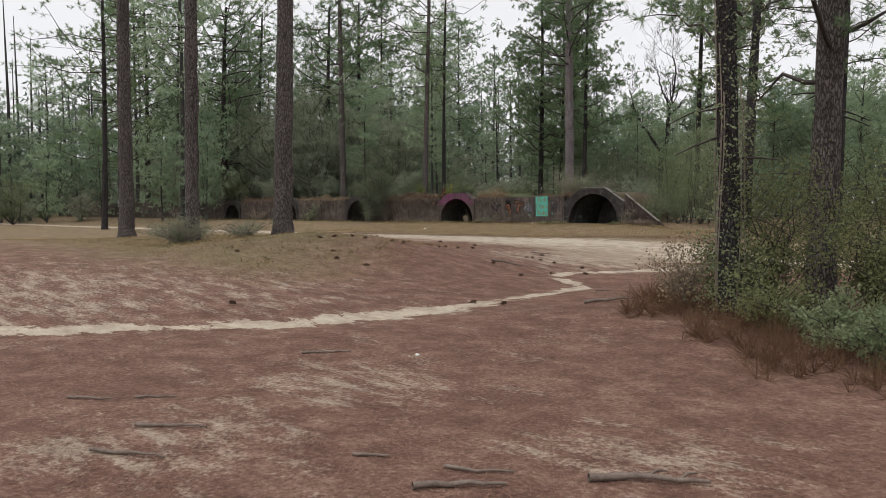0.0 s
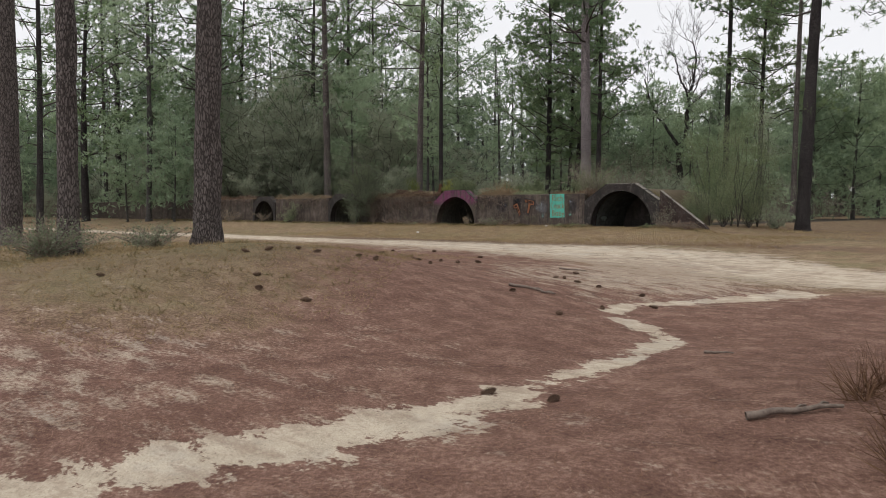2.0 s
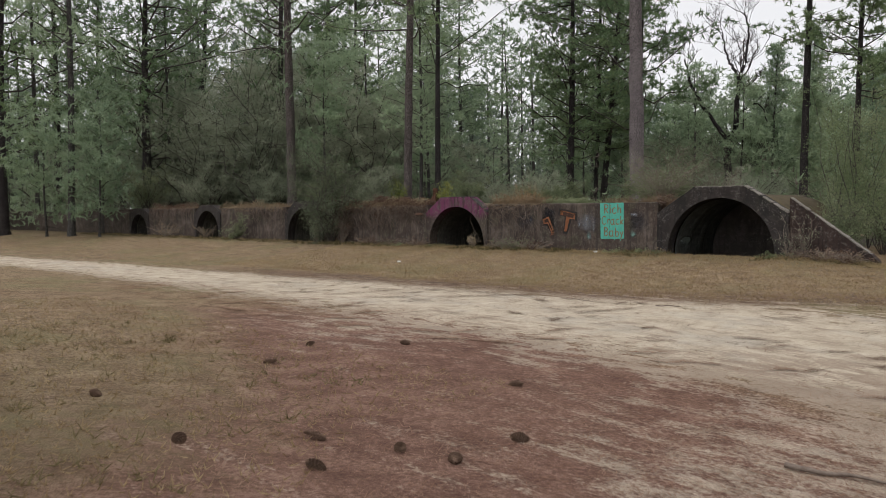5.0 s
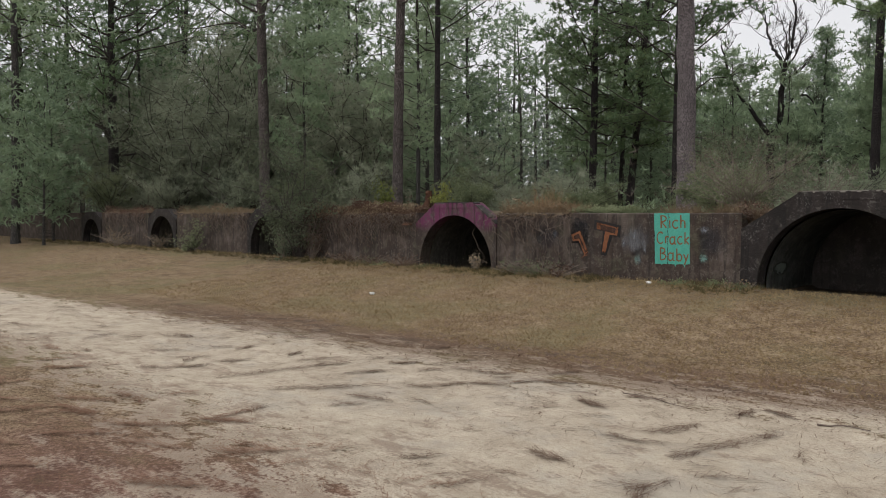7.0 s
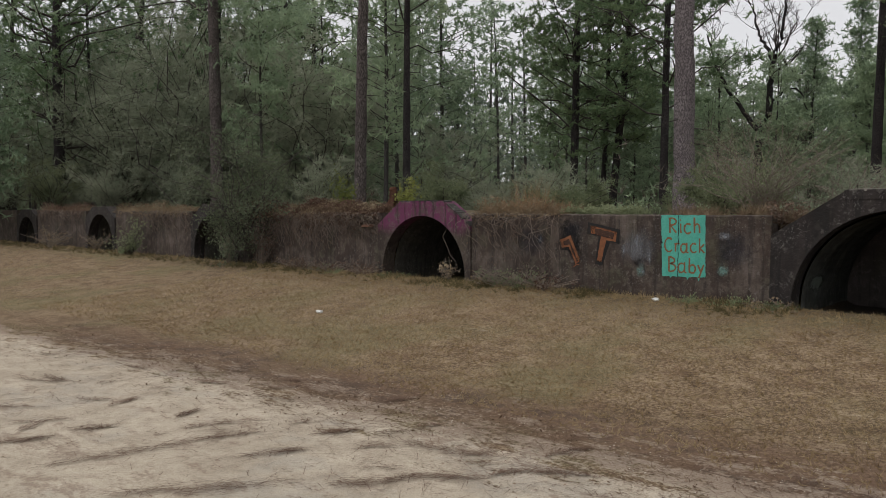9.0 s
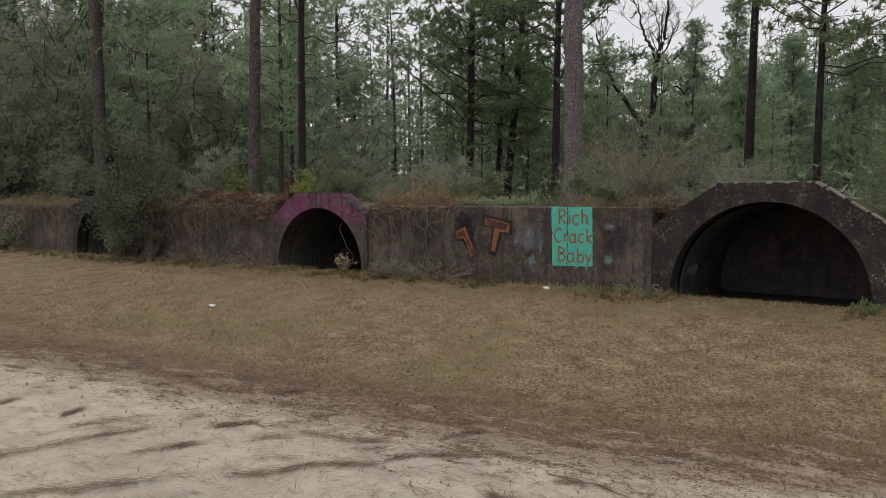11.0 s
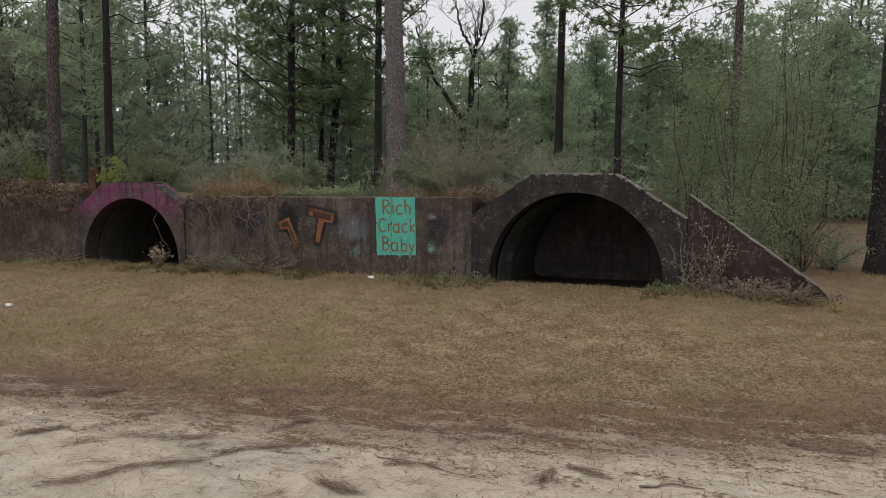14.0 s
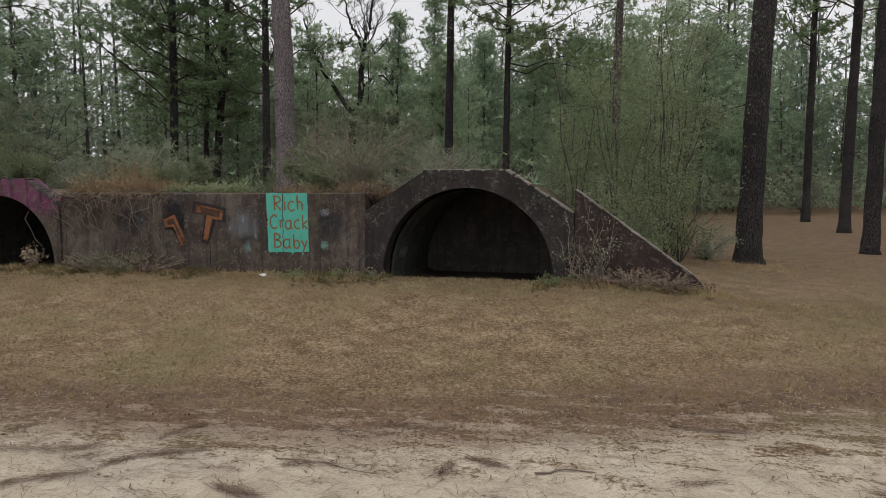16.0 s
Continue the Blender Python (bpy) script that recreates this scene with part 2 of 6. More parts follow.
M_CHALKY = leafy("bleached_leaf_bits", (0.28, 0.24, 0.19), (0.42, 0.37, 0.30), (0.60, 0.55, 0.47), 0.1)
M_CONE = plain("pine_cone_scales", (0.075, 0.045, 0.032), (0.19, 0.125, 0.088), 20, 0.9)
M_STICK = plain("weathered_branch", (0.085, 0.062, 0.05), (0.20, 0.16, 0.135), 14, 0.9, 80, 0.6, 0.01)
M_ROT = plain("rotten_wood", (0.035, 0.018, 0.012), (0.10, 0.045, 0.026), 9, 0.9)
M_CREEP = plain("dead_creeper", (0.085, 0.066, 0.053), (0.25, 0.205, 0.17), 3, 0.9)
M_TEAL = plain("teal_paint", (0.055, 0.30, 0.235), (0.095, 0.40, 0.32), 5, 0.6, 40, 0.15)
M_RUST = plain("rust_orange_paint", (0.13, 0.060, 0.030), (0.25, 0.115, 0.050), 9, 0.7)
M_BLACK = plain("black_paint", (0.008, 0.008, 0.008), (0.022, 0.02, 0.02), 9, 0.7)
M_WHITE = plain("white_plastic", (0.45, 0.45, 0.44), (0.62, 0.62, 0.60), 9, 0.5)


def worn_paint(name, c1, c2, cover, thick=0.8):
    """Spray paint worn through to the concrete in ragged holes."""
    m = plain(name, c1, c2, 5, 0.8)
    n, l = m.node_tree.nodes, m.node_tree.links
    p, o = n["Principled BSDF"], n.new("ShaderNodeTexCoord").outputs["Generated"]
    g = n.new("ShaderNodeVectorMath")
    g.operation = 'DISTANCE'
    l.new(o, g.inputs[0])
    g.inputs[1].default_value = (0.5, 0.5, 0.5)
    ragged = maths(n, l, 'ADD', maths(n, l, 'MULTIPLY', noise_tex(n, l, position(n), 5.0, 6, 0.7), 0.5), maths(n, l, 'MULTIPLY', noise_tex(n, l, stretched(n, l, position(n), (1, 1, 0.45)), 24, 6, 0.75), 0.5))
    k = maths(n, l, 'SUBTRACT', maths(n, l, 'ADD', ragged, cover), g.outputs["Value"])
    l.new(maths(n, l, 'MULTIPLY', step(n, l, k, 0.38, 0.66), thick), p.inputs["Alpha"])
    return m


M_GREYWASH = worn_paint("grey_overpaint", (0.085, 0.087, 0.095), (0.19, 0.195, 0.21), 0.24, 0.6)
M_BLUEBLACK = worn_paint("blue_black_spray", (0.014, 0.015, 0.020), (0.040, 0.042, 0.054), 0.28, 0.45)
M_ORANGE = worn_paint("worn_orange_paint", (0.09, 0.035, 0.019), (0.27, 0.110, 0.050), 0.82, 0.95)
M_SHADE = worn_paint("brown_shading", (0.040, 0.022, 0.016), (0.085, 0.042, 0.028), 1.1, 0.85)
M_BLACKWORN = worn_paint("worn_black_spray", (0.008, 0.008, 0.008), (0.022, 0.020, 0.020), 0.60, 0.65)
M_PALEWASH = worn_paint("chalky_overpaint", (0.13, 0.135, 0.15), (0.26, 0.27, 0.29), 0.16, 0.65)
M_CHALK = worn_paint("chalk_lines", (0.12, 0.12, 0.125), (0.21, 0.21, 0.215), 0.42, 0.55)
M_SMEAR = worn_paint("pale_green_smear", (0.10, 0.12, 0.11), (0.22, 0.25, 0.225), 0.45, 0.8)
M_DABS = worn_paint("teal_dabs", (0.10, 0.20, 0.175), (0.20, 0.30, 0.27), 0.16, 0.7)
M_EARTH = plain("bank_earth", (0.045, 0.035, 0.022), (0.10, 0.078, 0.045), 2.5, 0.95, 30, 0.6, 0.03)

# ---- lie of the land ----
WASH = [(7.5, -32.8), (10.4, -30.2), (11.4, -28.2), (12.2, -26.5), (12.65, -24.8), (12.85, -23.3), (12.85, -22.0), (12.7, -20.3), (12.35, -18.9),
        (11.3, -18.15), (10.55, -17.4), (10.35, -16.5), (10.75, -15.4), (11.0, -14.2), (11.6, -12.6)]
ROAD = [(-90, -14.0), (-40, -12.0), (-20, -10.6), (-14, -9.9), (-7, -9.2), (0, -9.1), (4, -8.7), (8, -9.1), (12, -10.0), (30, -9.5), (80, -8.0)]


def sig(v):
    return 1 / (1 + np.exp(-np.clip(v, -40, 40)))


def bell(x, y, a, b, r):
    return np.exp(-((x - a) ** 2 + (y - b) ** 2) / r ** 2)


def along(x, y, line):
    """Distance to a bent line."""
    best = np.full(np.shape(x), 1e9)
    for (ax, ay), (bx, by) in zip(line, line[1:]):
        dx, dy = bx - ax, by - ay
        t = np.clip(((x - ax) * dx + (y - ay) * dy) / (dx * dx + dy * dy), 0, 1)
        best = np.minimum(best, np.hypot(x - ax - t * dx, y - ay - t * dy))
    return best


def land(x, y):
    x, y = np.asarray(x, float), np.asarray(y, float)
    z = -0.078 - 0.004 * np.clip(-x, 0, 15) * sig((y + 3) / 0.8) - 0.515 * sig((-y - 3.2) / 1.0) - 0.40 * sig((x - 7.5) / 1.6) * sig((-y - 8) / 2.0)
    z = z + 0.66 * bell(x, y, 6.0, -20.5, 3.4) + 0.27 * bell(x, y, -1, -20, 5.0) + 0.22 * bell(x, y, 16, -22, 2.5)
    z = z + 0.12 * sig((2 - x) / 3) * sig((-y - 12.5) / 1.5) + 0.25 * sig((-y - 24.5) / 1.2) * sig((10.5 - x) / 1.5)
    z = z - 0.06 * np.exp(-(along(x, y, WASH) / 0.9) ** 2) - 0.26 * sig((x - 4.0) / 0.5) * sig((y + 3.2) / 1.0)
    for cx, r in ((0.02, 1.5), (-9.30, 1.35), (-18.18, 1.2), (-26.36, 1.2), (-34.15, 1.1)):
        z = z - 0.22 * sig((y - 0.40) / 0.10) * sig((r - abs(x - cx)) / 0.05) * sig((6 - y) / 0.2)
    z = z + 0.012 * np.sin(1.9 * x + 0.7 * y) * np.sin(1.3 * y - 0.5 * x) + 0.02 * np.sin(0.41 * x + 2) * np.sin(0.53 * y)
    return z


def part(name, data, material, parent=None, label=""):
    """Links a mesh (or a bmesh) as one object, under a thing if one is given."""
    if isinstance(data, bmesh.types.BMesh):
        me = bpy.data.meshes.new(name)
        data.to_mesh(me)
        data.free()
        data = me
    if material is not None and not data.materials:
        data.materials.append(material)
    ob = new(name, data)
    ob.parent = parent
    return tagged(ob, label)


def thing(name, place, label, category, group="", kind=""):
    e = new(name)
    e.empty_display_size = 0.2
    e.matrix_basis = Matrix.Translation(place)
    return tagged(e, label, category, group, kind)


def mesh_of(name, verts, faces, smooth=False):
    """A mesh from arrays: verts n x 3, faces m x k (all of one size)."""
    verts, faces = np.asarray(verts, np.float32), np.asarray(faces, np.int32)
    me = bpy.data.meshes.new(name)
    k = faces.shape[1]
    me.vertices.add(len(verts))
    me.vertices.foreach_set("co", verts.ravel())
    me.loops.add(faces.size)
    me.loops.foreach_set("vertex_index", faces.ravel())
    me.polygons.add(len(faces))
    me.polygons.foreach_set("loop_start", np.arange(0, faces.size, k, dtype=np.int32))
    me.update(calc_edges=True)
    me.validate()
    if smooth:
        me.polygons.foreach_set("use_smooth", np.ones(len(faces), bool))
    return me


# ground: one sheet, fine where the camera passes, reaching the horizon
def spaced(*runs):
    out = []
    for a, b, d in runs:
        out.append(np.arange(a, b, d))
    return np.concatenate(out)


gx = np.r_[-900, -500, -300, -200, -140, spaced((-100, -40, 4), (-40, -16, 0.8), (-16, 24, 0.25), (24, 40, 1.5), (40, 100, 6)), 100, 140, 200, 400, 900]
gy = np.r_[-600, -300, -150, -90, spaced((-60, -36, 3), (-36, -1, 0.25), (-1, 2, 0.25), (2, 12, 0.8), (12, 60, 3)), 60, 90, 150, 300, 600, 900]
X, Y = np.meshgrid(gx, gy)
Z = land(X, Y)
idx = np.arange(X.size).reshape(X.shape)
quads = np.stack([idx[:-1, :-1], idx[:-1, 1:], idx[1:, 1:], idx[1:, :-1]], -1).reshape(-1, 4)
ground_mesh = mesh_of("ground", np.stack([X, Y, Z], -1).reshape(-1, 3), quads, True)


def lawn_edge(x):
    """How far the grass's edge along the sandy track swings towards the wall."""
    return 0.09 * np.clip(x, -14, 7) + 0.40 * np.clip(x - 1, 0, 4.5)


def mask(name, values):
    ground_mesh.attributes.new(name, 'FLOAT', 'POINT').data.foreach_set("value", np.asarray(values, np.float32).ravel())


wide = 0.17 + 0.20 * np.exp(-((Y + 24.5) / 2.2) ** 2) + 0.32 * np.exp(-((Y + 12.5) / 1.6) ** 2) + 0.35 * sig((-Y - 29.5) / 0.8)
mask("wash", 1 - along(X, Y, WASH) / (2 * wide))
side = np.where(Y > np.interp(X, [p[0] for p in ROAD], [p[1] for p in ROAD]), 1, -1)
road_half = np.interp(X, [-60, -14, -5, 0, 4, 8, 11, 14, 30], [1.0, 1.4, 2.05, 2.4, 3.15, 3.1, 1.9, 0.9, 0.6])
mask("road", 1 - along(X, Y, ROAD) / (2 * road_half))
mask("straw", sig((X + 2 - 2.24 * np.clip(-Y - 13, 0, 2.5) - 0.85 * np.clip(-Y - 15.5, 0, 8)) / 1.5) * sig((-Y - 10.3 - 0.35 * np.clip(X - 1, 0, 6)) / 1.0) + 0.55 * sig((-Y - 25) / 1.0))
mask("litter", np.exp(-((Y + 6.25 - lawn_edge(X)) / 0.85) ** 2) * sig((X + 12) / 2) + 0.3 * np.exp(-((Y + 14.3) / 1.2) ** 2))
mask("strewn", 0.45 * sig((X - 5.0) / 1.5) + 0.9 * bell(X, Y, 8.0, -11.5, 3.0) + 1.3 * np.exp(-((Y + 6.7 - lawn_edge(X)) / 0.5) ** 2) + 0.9 * sig((-Y - 9.7) / 0.7) * sig((6 - X) / 2))
mask("verge", np.exp(-((Y + 0.5) / 1.2) ** 2) + 1.0 * bell(X, Y, 4.8, -20.2, 4.8))
mask("bare", 0.65 * bell(X, Y, 9.5, -26.0, 4.5) + 1.3 * bell(X, Y, 16.5, -30.2, 1.1) + 1.2 * bell(X, Y, 15.8, -27.8, 1.2) + 1.4 * bell(X, Y, 19.0, -28.0, 0.8) + 2.2 * bell(X, Y, 8.6, -13.4, 3.2) + 0.9 * bell(X, Y, 8.0, -29.0, 3.0) + 0.35 * bell(X, Y, 11.2, -24.0, 1.8) + 1.7 * bell(X, Y, 0.6, -11.2, 2.4) + 0.35 * bell(X, Y, 16.5, -24.5, 2.0))
# shade inside the tunnel mouths, painted as a near-black floor colour
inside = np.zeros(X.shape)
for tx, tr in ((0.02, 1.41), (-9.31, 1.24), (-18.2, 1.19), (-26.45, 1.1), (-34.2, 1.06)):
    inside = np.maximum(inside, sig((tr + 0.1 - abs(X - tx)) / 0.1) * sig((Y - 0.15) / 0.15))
mask("tunnel_floor_shade", inside)
mask("clearing", sig((X - 3) / 2.0) * sig((Y - 1) / 1.5))


def ground_material():
    m, n, l = nodes_of("woodland_ground")
    p, o = n["Principled BSDF"], position(n)

    def attr(name):
        a = n.new("ShaderNodeAttribute")
        a.attribute_name = name
        return a.outputs["Fac"]
    big, mid, fine = noise_tex(n, l, o, 0.5, 5), noise_tex(n, l, o, 2.6, 8, 0.7), noise_tex(n, l, o, 26, 6, 0.7)
    tiny = noise_tex(n, l, o, 110, 3, 0.7)
    turned = n.new("ShaderNodeMapping")
    turned.inputs["Rotation"].default_value = (0, 0, radians(-36))
    turned.inputs["Scale"].default_value = (0.8, 2.0, 1.0)
    l.new(o, turned.inputs["Vector"])
    streaky = noise_tex(n, l, turned.outputs[0], 1.9, 9, 0.74)
    grass = ramp(n, l, maths(n, l, 'ADD', maths(n, l, 'MULTIPLY', mid, 0.2), maths(n, l, 'ADD', maths(n, l, 'MULTIPLY', fine, 0.4), maths(n, l, 'MULTIPLY', tiny, 0.4))),
                 [(0.43, (0.052, 0.034, 0.020)), (0.5, (0.160, 0.109, 0.066)), (0.57, (0.33, 0.256, 0.170))])
    grass = mix(n, l, maths(n, l, 'MULTIPLY', step(n, l, big, 0.45, 0.65), 0.6), grass, mix(n, l, step(n, l, tiny, 0.42, 0.58), (0.070, 0.062, 0.030), (0.205, 0.178, 0.092)))
    grass = mix(n, l, maths(n, l, 'MULTIPLY', step(n, l, noise_tex(n, l, o, 1.4, 7, 0.75), 0.52, 0.64), 0.55), grass, mix(n, l, step(n, l, tiny, 0.42, 0.58), (0.060, 0.036, 0.022), (0.215, 0.138, 0.082)))
    grass = mix(n, l, maths(n, l, 'MULTIPLY', maths(n, l, 'MULTIPLY', step(n, l, attr("litter"), 0.0, 0.9), 0.75), step(n, l, maths(n, l, 'ADD', maths(n, l, 'MULTIPLY', attr("litter"), 0.35), maths(n, l, 'ADD', maths(n, l, 'MULTIPLY', mid, 0.6), maths(n, l, 'MULTIPLY', fine, 0.4))), 0.55, 0.85)), grass, mix(n, l, fine, (0.072, 0.043, 0.029), (0.205, 0.134, 0.091)))
    grass = mix(n, l, maths(n, l, 'MULTIPLY', attr("verge"), maths(n, l, 'MULTIPLY', step(n, l, fine, 0.4, 0.56), 0.75)), grass, (0.072, 0.058, 0.030))
    rot = maths(n, l, 'MULTIPLY', step(n, l, attr("litter"), 0.25, 0.9), step(n, l, noise_tex(n, l, o, 2.2, 7, 0.75), 0.50, 0.60))
    grass = mix(n, l, maths(n, l, 'MULTIPLY', rot, 0.75), grass, mix(n, l, step(n, l, tiny, 0.4, 0.6), (0.034, 0.024, 0.018), (0.125, 0.088, 0.066)))
    straw = ramp(n, l, maths(n, l, 'ADD', maths(n, l, 'MULTIPLY', mid, 0.35), maths(n, l, 'ADD', maths(n, l, 'MULTIPLY', fine, 0.35), maths(n, l, 'MULTIPLY', tiny, 0.3))),
                 [(0.38, (0.056, 0.029, 0.022)), (0.495, (0.131, 0.071, 0.053)), (0.62, (0.285, 0.184, 0.142))])
    sand = ramp(n, l, maths(n, l, 'ADD', maths(n, l, 'MULTIPLY', mid, 0.5), maths(n, l, 'MULTIPLY', tiny, 0.5)),
                [(0.38, (0.285, 0.236, 0.180)), (0.5, (0.410, 0.350, 0.272)), (0.62, (0.520, 0.452, 0.360))])
    grain = noise_tex(n, l, o, 48, 4, 0.8)
    sand = mix(n, l, maths(n, l, 'MULTIPLY', step(n, l, grain, 0.56, 0.62), 0.55), sand, (0.15, 0.108, 0.080))
    sand = mix(n, l, maths(n, l, 'MULTIPLY', step(n, l, noise_tex(n, l, o, 70, 3, 0.8), 0.60, 0.66), 0.5), sand, (0.60, 0.54, 0.46))
    sand = mix(n, l, maths(n, l, 'MULTIPLY', step(n, l, noise_tex(n, l, o, 0.9, 5, 0.7), 0.5, 0.66), 0.35), sand, (0.30, 0.285, 0.255))
    rough_edge = maths(n, l, 'ADD', maths(n, l, 'MULTIPLY', streaky, 0.9), maths(n, l, 'MULTIPLY', fine, 0.25))
    c = mix(n, l, step(n, l, maths(n, l, 'ADD', attr("straw"), maths(n, l, 'ADD', maths(n, l, 'MULTIPLY', streaky, 0.9), maths(n, l, 'MULTIPLY', fine, 0.3))), 0.75, 1.25), grass, straw)
    c = mix(n, l, maths(n, l, 'MULTIPLY', attr("clearing"), 0.7), c, mix(n, l, mid, (0.078, 0.048, 0.030), (0.165, 0.108, 0.070)))
    patch = step(n, l, maths(n, l, 'ADD', maths(n, l, 'MULTIPLY', attr("bare"), 0.11), maths(n, l, 'ADD', maths(n, l, 'MULTIPLY', streaky, 0.8), maths(n, l, 'MULTIPLY', fine, 0.4))), 0.68, 0.84)
    c = mix(n, l, maths(n, l, 'MULTIPLY', patch, 0.66), c, sand)
    track = step(n, l, maths(n, l, 'ADD', attr("road"), maths(n, l, 'MULTIPLY', maths(n, l, 'SUBTRACT', maths(n, l, 'ADD', maths(n, l, 'MULTIPLY', streaky, 0.7), maths(n, l, 'MULTIPLY', fine, 0.3)), 0.5), 2.2)), 0.43, 0.62)
    litter = step(n, l, maths(n, l, 'ADD', maths(n, l, 'MULTIPLY', streaky, 0.62), maths(n, l, 'ADD', maths(n, l, 'MULTIPLY', fine, 0.26), maths(n, l, 'ADD', maths(n, l, 'MULTIPLY', tiny, 0.12), maths(n, l, 'MULTIPLY', attr("strewn"), 0.075)))), 0.545, 0.605)
    sandy = mix(n, l, maths(n, l, 'MULTIPLY', litter, 0.55), sand, mix(n, l, fine, (0.10, 0.062, 0.045), (0.24, 0.165, 0.122)))
    c = mix(n, l, track, c, sandy)
    blotch = noise_tex(n, l, o, 1.5, 9, 0.68)
    ragged = maths(n, l, 'MULTIPLY', maths(n, l, 'SUBTRACT', maths(n, l, 'ADD', maths(n, l, 'MULTIPLY', blotch, 0.5), maths(n, l, 'ADD', maths(n, l, 'MULTIPLY', streaky, 0.35), maths(n, l, 'MULTIPLY', fine, 0.15))), 0.5), 5.2)
    bed = step(n, l, maths(n, l, 'ADD', attr("wash"), ragged), 0.46, 0.57)
    c = mix(n, l, bed, c, mix(n, l, maths(n, l, 'MULTIPLY', litter, 0.45), sand, (0.20, 0.135, 0.10)))
    # dark earth tone standing in for shade on the tunnel floors
    c = mix(n, l, attr("tunnel_floor_shade"), c, mix(n, l, fine, (0.024, 0.02, 0.017), (0.07, 0.058, 0.047)))
    l.new(c, p.inputs["Base Color"])
    p.inputs["Roughness"].default_value = 0.95
    p.inputs["Specular IOR Level"].default_value = 0.15
    bump(n, l, maths(n, l, 'ADD', maths(n, l, 'MULTIPLY', fine, 0.7), mid), 0.8, 0.04, p)
    return m


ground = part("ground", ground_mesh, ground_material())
tagged(ground, "sandy woodland ground of winter grass, pine straw and pale tracks", "ground", kind="structure")

# ---- the concrete wall with its vaulted tunnels ----
TOP, FOOT, THICK = 1.285, -0.55, 0.28
# centre, inner radius, height of springing, half width of flat top, top, half width at foot, paint
TUNNELS = [
    (0.02, 1.425, -0.055, 0.67, 1.665, 1.74, M_PORTAL, "large blackened concrete tunnel portal with stepped angular top"),
    (-9.30, 1.285, -0.06, 0.68, 1.55, 1.44, M_PURPLE, "concrete tunnel portal with faded purple paint over its arch"),
    (-18.18, 1.15, 0.05, 0.62, 1.51, 1.36, M_PORTAL, "dark stained concrete tunnel portal half hidden by a bush"),
    (-26.36, 1.10, 0.05, 0.62, 1.44, 1.30, M_PORTAL, "dark stained concrete tunnel portal with brush inside"),
    (-34.15, 1.04, -0.05, 0.58, 1.32, 1.25, M_PORTAL, "small dark tunnel portal far along the wall"),
]


def slab(bm, x0, x1, y0, y1, z0, z1):
    v = [bm.verts.new((x, y, z)) for z in (z0, z1) for y in (y0, y1) for x in (x0, x1)]
    for f in ((0, 2, 3, 1), (4, 5, 7, 6), (0, 1, 5, 4), (2, 6, 7, 3), (0, 4, 6, 2), (1, 3, 7, 5)):
        bm.faces.new([v[i] for i in f])
    return v


def outline_hit(angle, r0, half_top, top, half_foot, shoulder):
    """Where a ray from the arch's centre leaves the portal's outline."""
    dx, dz = math.cos(angle), math.sin(angle)
    best = 1e9
    if abs(dx) > 1e-6:
        best = min(best, half_foot / abs(dx))
    if dz > 1e-6:
        best = min(best, top / dz)
        # the sloping shoulder from (half_top, top) to (half_foot, shoulder)
        a, b = top - shoulder, half_foot - half_top
        c = a * half_top + b * top
        d = a * abs(dx) + b * dz
        if d > 1e-6:
            best = min(best, c / d)
    return dx * best, dz * best


def portal_mesh(r, spring, half_top, top, half_foot, shoulder, y0, y1, n=40):
    bm = bmesh.new()
    cols = []
    angles = [math.pi * i / n for i in range(n + 1)]
    corner = [math.atan2(top - spring, half_top), math.atan2(shoulder - spring, half_foot)]
    angles = sorted(set(angles + corner + [math.pi - a for a in corner]))
    inner = [(r * math.cos(a), spring + r * math.sin(a)) for a in angles]
    outer = []
    for a in angles:
        x, z = outline_hit(a, r, half_top, top - spring, half_foot, shoulder - spring)
        outer.append((x, z + spring))
    inner = [(r, FOOT)] + inner + [(-r, FOOT)]
    outer = [(half_foot, FOOT)] + outer + [(-half_foot, FOOT)]
    for (ix, iz), (ox, oz) in zip(inner, outer):
        w = 0.006 * noise.noise(Vector((ox * 3, oz * 3, r)))
        cols.append([bm.verts.new(p) for p in ((ix, y0, iz), (ox + w, y0, oz + w), (ox + w, y1, oz + w), (ix, y1, iz))])
    for a, b in zip(cols, cols[1:]):
        for i in range(4):
            j = (i + 1) % 4
            bm.faces.new((a[i], a[j], b[j], b[i]))
    bm.normal_update()
    bmesh.ops.recalc_face_normals(bm, faces=bm.faces)
    return bm


def vault_mesh(r, thick, spring, y0, y1, ribs):
    """Half-round lining with shallow rings, and its outer shell."""
    bm = bmesh.new()
    n, steps = 28, max(2, int((y1 - y0) / 0.12))
    rows = []
    for s in range(steps + 1):
        y = y0 + (y1 - y0) * s / steps
        rr = r - (0.018 if ribs and s % 6 in (0, 1) else 0.0)
        row = [bm.verts.new((rr, y, FOOT))]
        row += [bm.verts.new((rr * math.cos(math.pi * i / n), y, spring + rr * math.sin(math.pi * i / n))) for i in range(n + 1)]
        row += [bm.verts.new((-rr, y, FOOT))]
        rows.append(row)
    for a, b in zip(rows, rows[1:]):
        for i in range(len(a) - 1):
            bm.faces.new((a[i], a[i + 1], b[i + 1], b[i]))
    for f in bm.faces:
        f.smooth = False
    return bm


